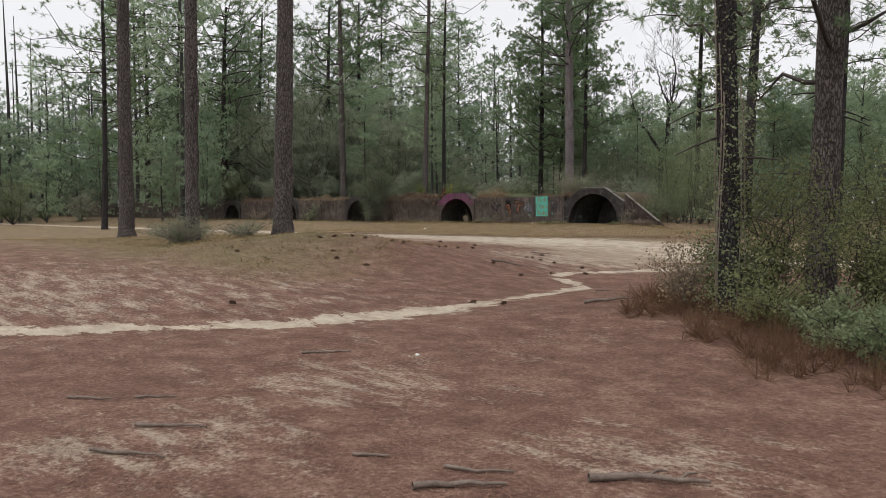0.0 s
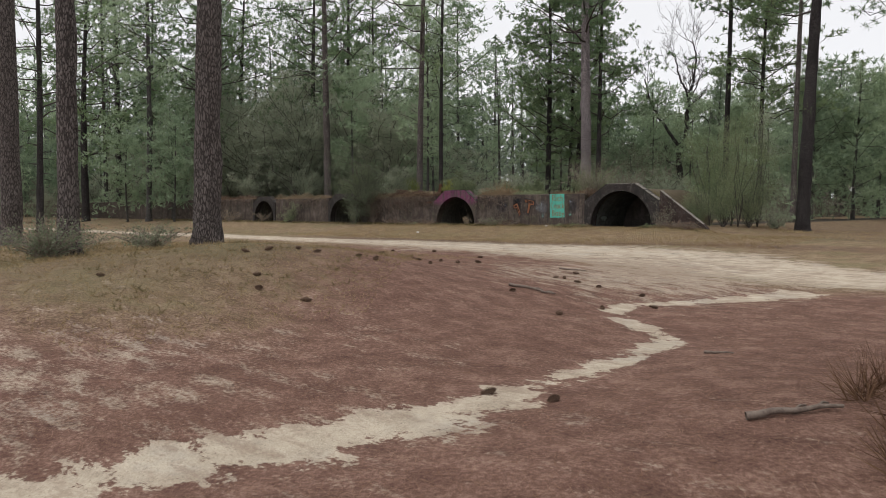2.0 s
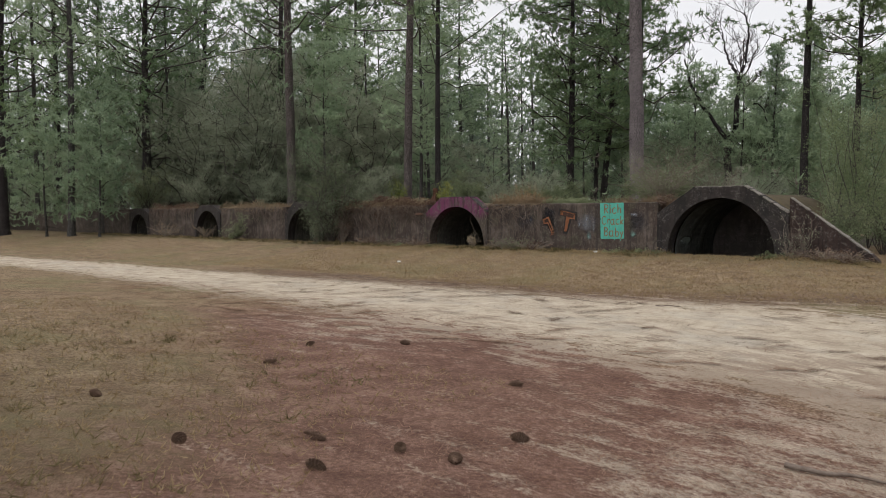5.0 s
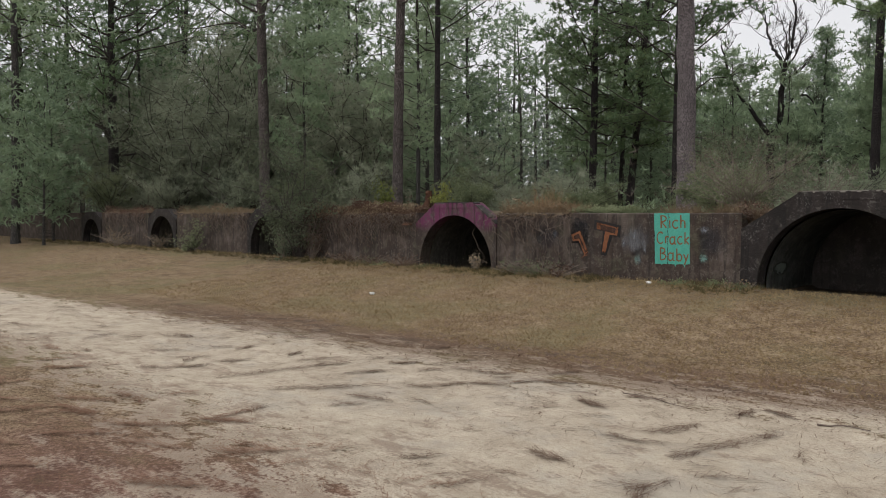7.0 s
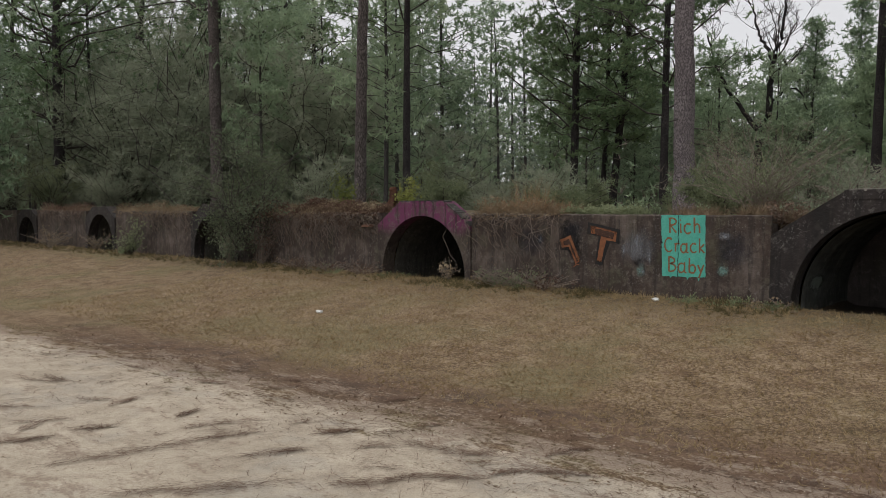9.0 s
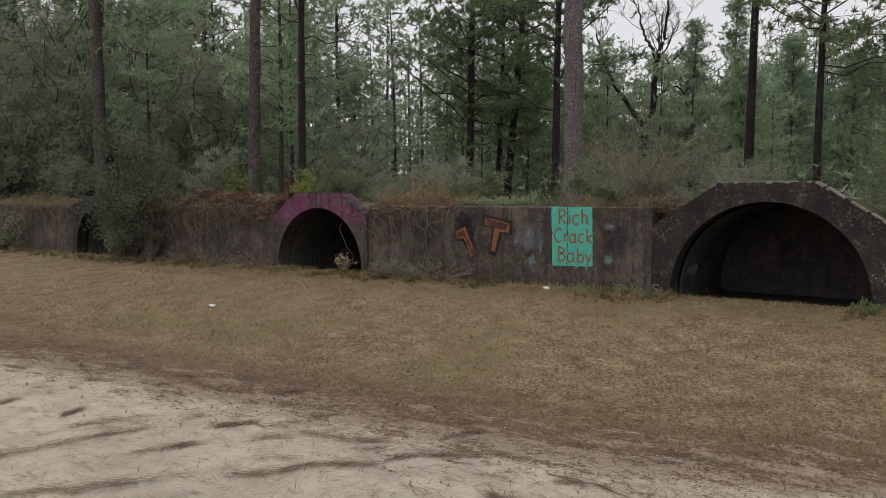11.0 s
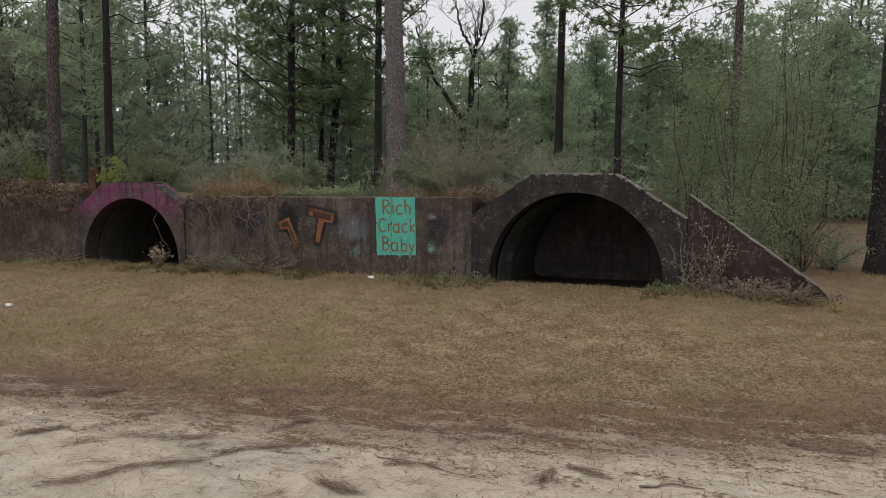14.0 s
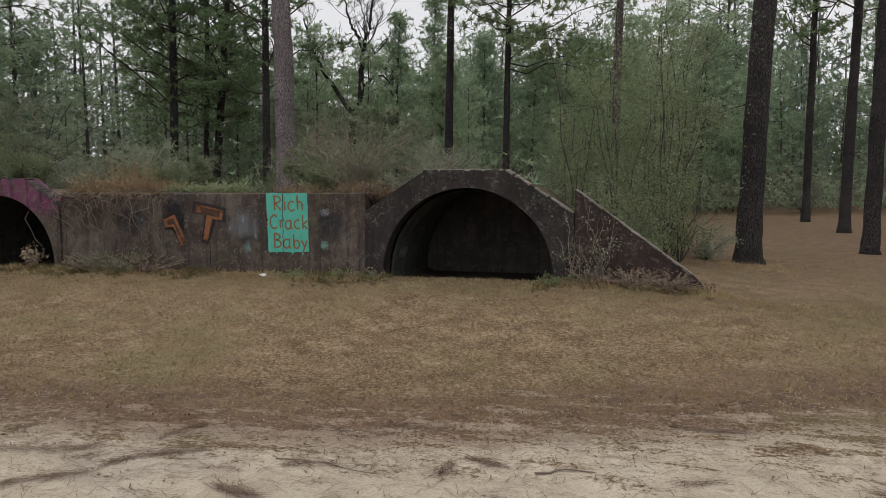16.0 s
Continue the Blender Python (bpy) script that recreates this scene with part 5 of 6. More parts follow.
for i, (x, y, h, sp) in enumerate([(-29.5, 5.0, 8.5, 3.4), (-36.0, 5.5, 9.0, 3.8), (-24.0, 8.5, 7.5, 3.0), (-42.0, 12.0, 9.5, 4.0), (-50.0, 4.0, 8.0, 3.6), (-31.0, 13.0, 9.0, 3.6), (-21.5, 13.0, 7.0, 2.6)]):
    bush("oak_tree", h, sp, 24, 4600, 0.18, 500 + i, M_OLIVE, "small evergreen oak with dull olive leaves behind the wall", feather=0.26, place=soil(x, y), category="tree", thin=0.028, group="olive trees behind the wall", low=0.15)
for i, (x, y, h, sp) in enumerate([(-33.0, 8.0, 12.5, 4.6), (-27.0, 10.0, 11.0, 4.2), (-40.0, 9.0, 13.0, 5.2), (-47.0, 8.0, 12.0, 5.0)]):
    bush("oak_tree", h, sp, 34, 10500, 0.2, 520 + i, M_OLIVE, "broad dull olive oak towering behind the wall", place=soil(x, y), category="tree", thin=0.034, group="broad oaks behind the wall", low=0.1, feather=0.37)
for i, (x, y, h, sp) in enumerate([(-33.0, 3.0, 3.0, 1.8), (-38.5, 2.5, 3.4, 2.0), (-26.5, 3.6, 2.6, 1.6), (-21.0, 3.2, 2.4, 1.5), (-18.6, 4.4, 2.2, 1.5), (-12.4, 4.0, 1.7, 1.3),
                                   (-10.6, 6.5, 1.9, 1.5), (-8.6, 4.8, 1.3, 1.2), (-44.0, 1.8, 3.2, 2.2), (-4.6, 5.2, 1.5, 1.3), (-16.0, 9.5, 2.6, 1.8), (-9.0, 10.5, 2.4, 1.8), (-3.0, 9.0, 2.2, 1.8)]):
    bush("bush", h, sp, 20, 1900, 0.085, 540 + i, M_LEAF if i % 2 else M_OLIVE, "leafy evergreen bush on the bank behind the wall", feather=0.16, place=soil(x, y), group="bushes behind the wall")
# middle storey of the wood
MID = [bush("oak_tree", 5.5, 2.4, 8, 850, 0.23, 590 + i, (M_OLIVE, M_LEAF, M_OLIVE)[i], "leafy young hardwood of the middle storey", place=(-40 - 6 * i, 18, 0), category="tree", thin=0.035, feather=0.36, group="middle storey of the wood", low=0.12) for i in range(3)]
n_mid = 0
for tries in range(2000):
    if n_mid >= 42:
        break
    d, a = 24 + 50 * spot.random(), radians(spot.uniform(-70, 24))
    x, y = 2.0 + d * math.sin(a), -11 + d * math.cos(a)
    if tries % 3 == 0:
        x, y = spot.uniform(-75, -36), spot.uniform(-34, 10)
    if not wooded(x, y) or not clear_of(x, y, 1.5) or y < 9 and x > -36:
        continue
    taken.append((x, y))
    m = at_soil(x, y, spot.uniform(0, 360), spot.uniform(0.6, 1.2))
    if n_mid < 3:
        MID[n_mid].matrix_basis = m
    else:
        copy_thing(MID[n_mid % 3], m)
    n_mid += 1
# open thicket of tall saplings beside the large tunnel
for i, (x, y, h, sp, m) in enumerate([(2.3, 2.0, 2.4, 0.9, M_LEAF), (3.0, 2.9, 2.9, 0.9, M_FERN), (3.5, 4.3, 2.6, 0.9, M_LEAF), (2.9, 5.6, 2.8, 1.1, M_FERN), (2.7, 1.2, 1.5, 0.5, M_LEAF), (0.6, 6.6, 2.6, 1.2, M_LEAF), (2.1, 0.75, 1.0, 0.5, M_OLIVE), (2.6, 0.6, 0.8, 0.5, M_LEAF), (1.75, 1.5, 1.0, 0.5, M_LEAF), (4.1, 5.6, 1.0, 0.8, M_OLIVE)]):
    bush("bush", h, sp, 14, 3600, 0.042, 560 + i, m, "tall feathery green shrub beside the wing wall", place=soil(x, y), group="thicket by the wing wall", thin=0.007)
for i, (x, y, h, sp, m) in enumerate([(2.6, 4.6, 6.9, 1.0, M_LEAF), (3.2, 3.9, 6.2, 1.1, M_FERN), (1.9, 5.6, 7.4, 1.1, M_LEAF), (2.3, 3.2, 5.2, 1.0, M_FERN), (3.4, 5.4, 6.6, 1.0, M_LEAF), (1.4, 4.2, 5.4, 1.2, M_FERN), (2.9, 6.6, 7.8, 1.2, M_OLIVE), (0.9, 7.6, 5.0, 1.3, M_LEAF)]):
    bush("sapling", h, sp, 4, 4400, 0.058, 580 + i, m, "tall thin leafy sapling rising over a shrub thicket", place=soil(x, y), category="sapling", thin=0.011, low=0.22, wobble=0.01, group="tall saplings by the wing wall")
bush("bush", 2.1, 1.6, 70, 4200, 0.034, 571, M_LEAF, "fine-twigged grey-green shrub above the wall", place=soil(-2.6, 1.9), wood=M_TWIG, thin=0.007)
bush("bush", 1.5, 1.2, 44, 2400, 0.036, 572, M_OLIVE, "fine-twigged grey-green shrub above the wall", place=soil(-1.5, 3.0), wood=M_TWIG, thin=0.007)
# bush against the wall beside the third tunnel
bush("bush", 5.0, 1.35, 24, 11000, 0.066, 573, M_SAGE, label="tall straggling grey-green bush growing against the wall", place=soil(-15.75, -0.40), thin=0.017, low=0.30)
bush("bush", 1.5, 0.5, 14, 1300, 0.055, 574, M_SAGE, label="half-bare bush against the wall", place=soil(-16.75, -0.40), wood=M_TWIG, thin=0.008)
bush("bush", 1.9, 0.55, 26, 700, 0.05, 579, M_STRAW_DARK, label="dark dead brush against the wall", place=soil(-15.2, -0.30), wood=M_CREEP, thin=0.008)
bush("bush", 1.3, 0.8, 12, 1100, 0.07, 575, M_LEAF, "low leafy bush against the wall", place=soil(-22.6, -0.6))
bush("bush", 0.9, 0.6, 14, 300, 0.06, 576, M_DRY, "dry brush growing in a tunnel mouth", place=soil(-26.1, -0.3), wood=M_TWIG)
bush("bush", 1.1, 1.2, 16, 500, 0.06, 577, M_DRY, "dry brush against the wall", place=soil(-29.5, -0.7), wood=M_TWIG)
bush("bush", 0.62, 0.28, 12, 160, 0.06, 578, M_DRY, "dead weed standing in a tunnel mouth", place=soil(-8.35, -0.22), wood=M_TWIG, thin=0.008)
for i, (x, y) in enumerate([(-13.7, 1.4), (-11.6, 1.5), (-10.75, 0.9)]):
    bush("sapling", (1.5, 0.7, 0.95)[i], 0.36, 9, 800, 0.075, 580 + i, M_YELLOW, "yellow-green sapling on top of the bank", place=soil(x, y), category="sapling", thin=0.006)


def stump(place, label):
    r = np.random.default_rng(3)
    p = trunk_points(0.36, (0.1, 0), 0.02, r)
    t = trunk_mesh(p, 0.24, 0.36, r, 14, 1.9, 0.34)
    ob = tagged(part("stump", t, M_ROT), label, "stump")
    ob.location = place
    return ob


stump(soil(-11.05, 0.65), "broken reddish rotten stump on the bank")

# right-hand edge of the first stretch
for i, (x, y, h, sp, n, m, wd, lab) in enumerate([
        (16.3, -22.1, 1.15, 0.7, 700, M_DRY, M_TWIG, "tan dry brush round a pine"), (17.3, -21.7, 2.9, 1.0, 2600, M_THICKET, None, "olive brush round a pine"),
        (18.0, -19.4, 3.2, 1.3, 3800, M_THICKET, None, "olive thicket behind two pines"), (19.8, -18.2, 4.2, 1.6, 4600, M_THICKET, None, "olive thicket behind two pines"),
        (18.6, -23.0, 0.75, 0.9, 2600, M_FERN, None, "low bright green leafy shrub"), (19.5, -23.8, 0.7, 0.8, 2200, M_FERN, None, "low bright green leafy shrub"),
        (20.6, -21.5, 3.0, 1.3, 3600, M_THICKET, None, "green thicket at the path's edge"), (16.6, -17.6, 2.6, 1.1, 2400, M_THICKET, None, "thin olive thicket near the track"),
        (17.7, -22.6, 1.1, 0.9, 1800, M_THICKET, None, "olive brush at the path's edge"), (16.5, -21.3, 1.3, 0.8, 1500, M_THICKET, None, "olive brush at the path's edge"), (19.0, -21.4, 3.4, 1.3, 4000, M_THICKET, None, "olive thicket behind two pines"), (21.5, -19.5, 4.5, 1.6, 4000, M_THICKET, None, "green thicket at the path's edge")]):
    bush("bush", h, sp, 26, int(n * 2.6), 0.048, 600 + i, m, lab, place=soil(x, y), wood=wd, low=0.1, thin=0.008)
# brush pile by the pines on the rise
bush("brush_pile", 0.95, 1.1, 70, 2600, 0.045, 620, M_SAGE, "pile of grey dead twigs on the grassy rise", place=soil(2.5, -22.9), wood=M_CREEP, category="brush", thin=0.006)
bush("brush_pile", 0.7, 0.9, 50, 1500, 0.045, 621, M_SAGE, "low grey dead brush beside a pine", place=soil(2.5, -20.9), wood=M_CREEP, category="brush", thin=0.006)
bush("brush_pile", 0.8, 1.2, 50, 1500, 0.045, 622, M_SAGE, "low grey dead brush on the rise", place=soil(0.6, -22.0), wood=M_CREEP, category="brush", thin=0.006)

# vines climbing the slim pine
r = np.random.default_rng(31)
vines = []
for i in range(9):
    a, z = r.uniform(0, 6.28), np.linspace(0, r.uniform(2.5, 5.0), 12)
    k = a + 0.35 * np.sin(z * 1.3 + a)
    vines.append(tube(np.stack([0.19 * np.cos(k) - 0.02 * z, 0.19 * np.sin(k), z], 1), np.full(12, 0.009), 4))
climb = thing("climbing_vine", soil(17.0, -22.2), "leafy vines climbing a slim pine", "vine")
tagged(part("branchwork", mesh_of("branchwork", *joined(vines)), M_TWIG, climb), kind="stuff")
c = np.stack([r.normal(size=1500) * 0.24, r.normal(size=1500) * 0.24, 5.0 * r.uniform(0.02, 1, 1500) ** 1.6], 1)
tagged(part("foliage", mesh_of("foliage", *leaves(np.repeat(c, 2, 0) + r.normal(size=(3000, 3)) * 0.04, 0.055, r)), M_LEAF, climb), kind="stuff")


# ---- growth on the wall ----
def on_top(n, x0, x1, y0, y1, r):
    x, y = r.uniform(x0, x1, n), r.uniform(y0, y1, n)
    return np.stack([x, y, np.full(n, TOP - 0.02)], 1)


r = np.random.default_rng(41)
fringe = [on_top(900, -17, -10.8, 0.02, 0.9, r), on_top(560, -7.8, -5.4, 0.05, 0.8, r), on_top(420, -33, -19.6, 0.05, 0.9, r), on_top(90, -3.45, -2.7, 0.1, 0.6, r), on_top(110, -2.3, -1.8, 0.15, 0.6, r), on_top(160, -1.85, -1.25, 0.3, 0.7, r) - (0, 0, 0.08)]
tagged(part("dry_grass", mesh_of("dry_grass", *blades(np.concatenate(fringe), 9, 0.26, 0.010, 0.6, 1.0, r)), M_DRY), "tan dry grass and dead creeper along the wall's top", "dry grass", kind="stuff")
sh = np.stack([r.uniform(0.85, 1.76, 420), r.uniform(0.28, 1.3, 420), np.zeros(420)], 1)
sh[:, 2] = [stand_height(x, y) - 0.01 for x, y in sh[:, :2]]
tagged(part("shoulder_grass", mesh_of("shoulder_grass", *blades(sh, 10, 0.2, 0.009, 0.7, 1.0, r)), M_WEED), "dull dry grass on the earth beside the large portal", "dry grass", kind="stuff")
sedge_at = np.array([-7.3, -6.98, -6.75, -6.5, -6.1, -7.65, -5.8])[r.integers(0, 7, 200)]
sedge = np.stack([sedge_at + r.normal(size=200) * 0.10, 0.42 + r.normal(size=200) * 0.14, np.full(200, TOP - 0.05)], 1)
tall = np.where(abs(sedge_at + 6.85) < 0.45, 1.0, 0.45)
sedge_parts = [blades(sedge[tall > 0.9], 3, 0.88, 0.008, 1.7, 0.9, r), blades(sedge[tall > 0.9], 3, 0.42, 0.008, 0.8, 1.0, r), blades(sedge[tall < 0.9], 5, 0.42, 0.007, 1.1, 1.0, r)]
tagged(part("sedge_clump", mesh_of("sedge", *joined(sedge_parts)), M_REED), "tall orange-tan broom grass clump above the wall", "grass", kind="stuff")
mat_c = np.stack([r.uniform(-5.75, -4.05, 2600), 0.1 + abs(r.normal(size=2600)) * 0.22, TOP + abs(r.normal(size=2600)) * 0.07], 1)
tagged(part("creeper", mesh_of("creeper", *leaves(mat_c, 0.05, r)), M_LEAF), "low green creeper spilling over the wall's top", "creeper", kind="stuff")


def heaped(x0, x1, n, deep, seed, material, label):
    """Lumps of dead creeper and leaves lying on the wall's top and hanging over its edge."""
    r = np.random.default_rng(seed)
    x = r.uniform(x0, x1, n)
    lump = 0.5 + 0.5 * np.sin(3.1 * x + seed) * np.sin(1.3 * x + 2 * seed)
    y = r.uniform(-0.10, 0.45, n)
    over = y < 0.0
    z = np.where(over, TOP - deep * lump * r.uniform(0, 1, n) ** 1.5, TOP + (0.08 + 0.30 * lump) * r.uniform(0, 1, n) ** 1.4)
    bits = leaves(np.stack([x, y, z], 1), 0.05, r)
    threads = blades(np.stack([x, y, z], 1)[::3], 2, 0.20, 0.006, -0.2, 1.0, r)
    k = np.concatenate([threads[1], threads[1][:, 2:]], 1)
    me = joined([bits, (threads[0], k)])
    tagged(part("creeper_heap", mesh_of("creeper_heap", *me), material), label, "dead creeper", kind="stuff")


heaped(-16.9, -10.75, 12000, 0.45, 71, M_STRAW_DARK, "brown dead creeper and leaves heaped along the wall's top")
heaped(-16.0, -10.9, 4000, 0.34, 72, M_DRY, "tan dead stems tangled over the wall's edge")
heaped(-24.9, -19.6, 3600, 0.40, 73, M_DRY, "tan dead creeper spilling over the far wall")
heaped(-32.7, -27.8, 3000, 0.35, 74, M_STRAW_DARK, "brown dead creeper spilling over the far wall")
heaped(-7.85, -5.6, 1500, 0.16, 75, M_DRY, "thin tan creeper along the wall's top")


def hanging(x0, x1, n, low, seed, label, leaves_n=0):
    """Dead creeper stems that loop down over the face of the wall."""
    r = np.random.default_rng(seed)
    w, ends = [], []
    for i in range(n):
        x, l = r.uniform(x0, x1), r.uniform(0.15, low)
        t = np.linspace(0, 1, 9)
        sway = np.cumsum(r.normal(size=9) * 0.085)
        pts = np.stack([x + sway - sway[0], -0.012 - 0.16 * np.sin(t * np.pi) * r.uniform(0.1, 1.0), TOP + 0.02 - l * t], 1)
        pts[0, 1] = 0.10
        w.append(tube(pts, np.full(9, r.uniform(0.0022, 0.0062)), 4))
        ends.append(pts)
    v = thing("hanging_vine", (0, 0, 0), label, "vine", "dead creeper on the wall")
    tagged(part("branchwork", mesh_of("branchwork", *joined(w)), M_CREEP, v), kind="stuff")
    if leaves_n:
        e = np.concatenate(ends)
        c = e[r.integers(0, len(e), leaves_n)] + r.normal(size=(leaves_n, 3)) * (0.06, 0.02, 0.06) + (0, -0.04, 0)
        tagged(part("foliage", mesh_of("foliage", *leaves(c, 0.035, r)), M_STRAW_DARK, v), kind="stuff")
    return v


for i in range(9):
    bush("bush", (0.5, 0.7, 0.42)[i % 3], 0.6, 20, 700, 0.05, 630 + i, M_STRAW_DARK, "dead brown brush along the wall's top", place=soil(-17.0 + 0.74 * i, 0.55 + 0.2 * (i % 2)), wood=M_CREEP, thin=0.006, group="dead brush on the wall's top")
hanging(-7.9, -5.6, 36, 1.0, 51, "dead tan creeper hanging over the wall", 160)
hanging(-12.5, -10.8, 130, 0.7, 52, "dead brown creeper hanging over the wall", 700)
hanging(-14.9, -12.5, 160, 1.0, 53, "dead brown creeper hanging over the wall", 1100)
hanging(-22.5, -19.6, 90, 0.8, 54, "dead brown creeper hanging over the wall", 200)
hanging(-32.5, -28, 90, 0.7, 55, "dead brown creeper hanging over the wall", 200)
hanging(-8.15, -7.85, 9, 1.2, 56, "pale dead creeper beside the purple portal", 20)
bush("bush", 0.45, 0.4, 30, 900, 0.045, 571, M_STRAW_DARK, "dry brush where wall and portal meet", place=soil(-1.66, 0.36), wood=M_TWIG, thin=0.005)
bush("bush", 1.35, 0.42, 16, 260, 0.04, 57, M_OLIVE, "leafless pale stems growing up the wing wall", place=soil(2.15, -0.18), wood=M_CREEP, thin=0.0055)
bush("bush", 1.2, 0.25, 9, 60, 0.04, 58, M_OLIVE, "leafless pale stems beside the portal's edge", place=soil(1.78, -0.14), wood=M_TWIG, thin=0.005)
for i, (x, h) in enumerate([(2.0, 0.35), (2.7, 0.4), (3.3, 0.38), (-6.4, 0.3), (-5.7, 0.32), (-7.2, 0.36), (-10.9, 0.3), (-12.6, 0.3), (-13.9, 0.35), (-1.45, 0.25)]):
    bush("bush", h, 0.55, 16, 130, 0.05, 60 + i, M_LEAF if i in (3, 7) else M_DRY, "low dead brush at the foot of the wall", place=soil(x, -0.30), wood=M_TWIG, thin=0.006, group="brush at the wall's foot")
for i, (x, h) in enumerate([(-6.75, 0.5), (-6.2, 0.6), (-5.75, 0.45), (2.6, 0.42), (3.2, 0.4), (-12.2, 0.4), (-13.4, 0.45), (-10.85, 0.4)]):
    bush("brush_pile", h, 0.7, 26, 330, 0.05, 660 + i, M_LEAF if i < 2 else M_STRAW_DARK, "tangle of dead twigs heaped at the wall's foot", place=soil(x, -0.38), wood=M_CREEP, thin=0.007, category="brush", group="twig heaps at the wall's foot")
for i, (x, h, sp) in enumerate([(-2.9, 0.16, 0.45), (-2.2, 0.20, 0.5), (-1.6, 0.16, 0.4), (-6.2, 0.28, 0.55), (1.55, 0.22, 0.5), (-9.9, 0.16, 0.5), (-12.0, 0.2, 0.6)]):
    bush("bush", h, sp, 18, 700, 0.035, 690 + i, M_FERN, "low green weeds at the foot of the wall", place=soil(x, -0.30), wood=M_LIMB, thin=0.003, group="green weeds at the wall's foot")
# tangled lower creeper on the wall between the tunnels
hanging(-7.4, -5.9, 14, 1.25, 59, "tangled dead creeper reaching the ground", 60)

# ---- grass, straw and litter on the ground ----
def scatter(n, x0, x1, y0, y1, r, keep=None):
    x, y = r.uniform(x0, x1, n), r.uniform(y0, y1, n)
    if keep is not None:
        k = keep(x, y)
        x, y = x[k], y[k]
    return np.stack([x, y, land(x, y)], 1)


def lying(c, length, width, r, bias=None):
    """Needles lying on the ground."""
    a = r.uniform(0, 2 * np.pi, len(c)) if bias is None else bias
    d = np.stack([np.cos(a), np.sin(a), r.normal(size=len(c)) * 0.06], 1)
    s = np.stack([-np.sin(a), np.cos(a), np.zeros(len(c))], 1) * width * 0.5
    L = (length * r.uniform(0.5, 1.2, len(c)))[:, None]
    c = c + (0, 0, 0.010)
    v = np.stack([c - s - d * L / 2, c + s - d * L / 2, c + d * L / 2], 1).reshape(-1, 3)
    return v, np.arange(len(v)).reshape(-1, 3)


r = np.random.default_rng(61)
lawn = np.concatenate([scatter(30000, -11, 8, -6.4, 0.0, r, lambda x, y: y > -6.4 + 0.40 * np.clip(x - 1, 0, 4.5)), scatter(4000, -14, -11, -6.6, 0.0, r), scatter(6000, -42, -14, -8.0, -0.1, r), scatter(16000, -6, 9.5, -25, -13.5, r, lambda x, y: x < 4.5 + 0.85 * np.clip(-y - 15.5, 0, 8)), scatter(3000, 3, 12, -1, 8, r)])
clump = scatter(420, -2, 8.5, -24, -14.5, r, lambda x, y: x < 4.0 + 0.85 * np.clip(-y - 15.5, 0, 8))
tagged(part("grass_clumps", mesh_of("grass_clumps", *blades(np.repeat(clump, 5, 0) + r.normal(size=(5 * len(clump), 3)) * (0.09, 0.09, 0.0), 7, 0.10, 0.007, 0.35, 1.0, r)), M_WEED), "dull olive clumps of winter grass on the rise", "grass", kind="stuff")
tagged(part("lawn_grass", mesh_of("lawn", *blades(lawn, 4, 0.066, 0.0060, 0.45, 1.0, r)), M_GRASS), "short tan winter grass in front of the wall", "grass", kind="stuff")
foot = np.concatenate([scatter(700, -16, 1.8, -0.75, -0.03, r, lambda x, y: abs(x) > 1.2), scatter(300, -40, -16, -0.9, -0.03, r), scatter(200, 1.6, 4.2, -0.6, 0.0, r), scatter(120, 4.3, 5.6, 4.3, 5.7, r), scatter(300, 0, 4, -23.8, -19.4, r)])
weeds = np.concatenate([scatter(5200, -16, 1.8, -1.3, -0.03, r, lambda x, y: (abs(x) > 1.2) & (r.uniform(-1.3, 0, len(y)) < y) & (np.sin(2.3 * x) + np.sin(5.1 * x + 1) + np.sin(0.9 * x + 2) + r.normal(size=len(x)) * 0.6 > 0.2)), scatter(700, -40, -16, -1.3, -0.03, r), scatter(260, 1.6, 3.8, -0.9, 0.05, r, lambda x, y: r.uniform(-0.9, 0, len(y)) < y)])
tagged(part("wall_weeds", mesh_of("wall_weeds", *blades(weeds, 12, 0.13, 0.009, 0.6, 1.0, r)), M_WEED), "dull green and brown weeds along the wall's foot", "weeds", kind="stuff")
tagged(part("tufted_grass", mesh_of("tufts", *blades(foot, 12, 0.13, 0.006, 0.8, 1.0, r)), M_GRASS), "longer tan and green grass tufts at the wall's foot", "grass", kind="stuff")
tawny = np.concatenate([scatter(n, x0, x1, 0.38, 0.75, r) for n, x0, x1 in ((44, -7.65, -6.75), (14, -8.1, -6.3), (5, -6.2, -5.7))])
tagged(part("tall_grass", mesh_of("tall_grass", *blades(tawny, 16, 0.78, 0.009, 1.8, 1.0, r)), M_TAWNY), "tall tawny dead grass standing on the wall's top", "dry grass", kind="stuff")
dry = scatter(900, 15.2, 20.5, -25.2, -20.5, r, lambda x, y: y > -22.6 - 0.75 * (x - 15.6) + 0.4 * np.sin(x * 5))
tagged(part("dry_brush_grass", mesh_of("dry_brush_grass", *blades(dry, 16, 0.42, 0.007, 1.3, 1.0, r)), M_REDGRASS), "reddish dry grass at the edge of the brush", "dry grass", kind="stuff")
needles = scatter(90000, 4, 21, -31.5, -12.5, r, lambda x, y: (along(x, y, WASH) > 0.45) & (x > 3.6 + 0.85 * np.clip(-y - 15.5, 0, 8)))
tagged(part("pine_straw", mesh_of("straw", *lying(needles, 0.13, 0.0048, r)), M_STRAW), "reddish-brown pine straw covering the ground", "pine straw", kind="stuff")
band = scatter(26000, -11, 9, -7.9, -3.4, r, lambda x, y: abs(y + 6.5 - lawn_edge(x)) < np.abs(r.normal(size=len(x))) * 0.75)
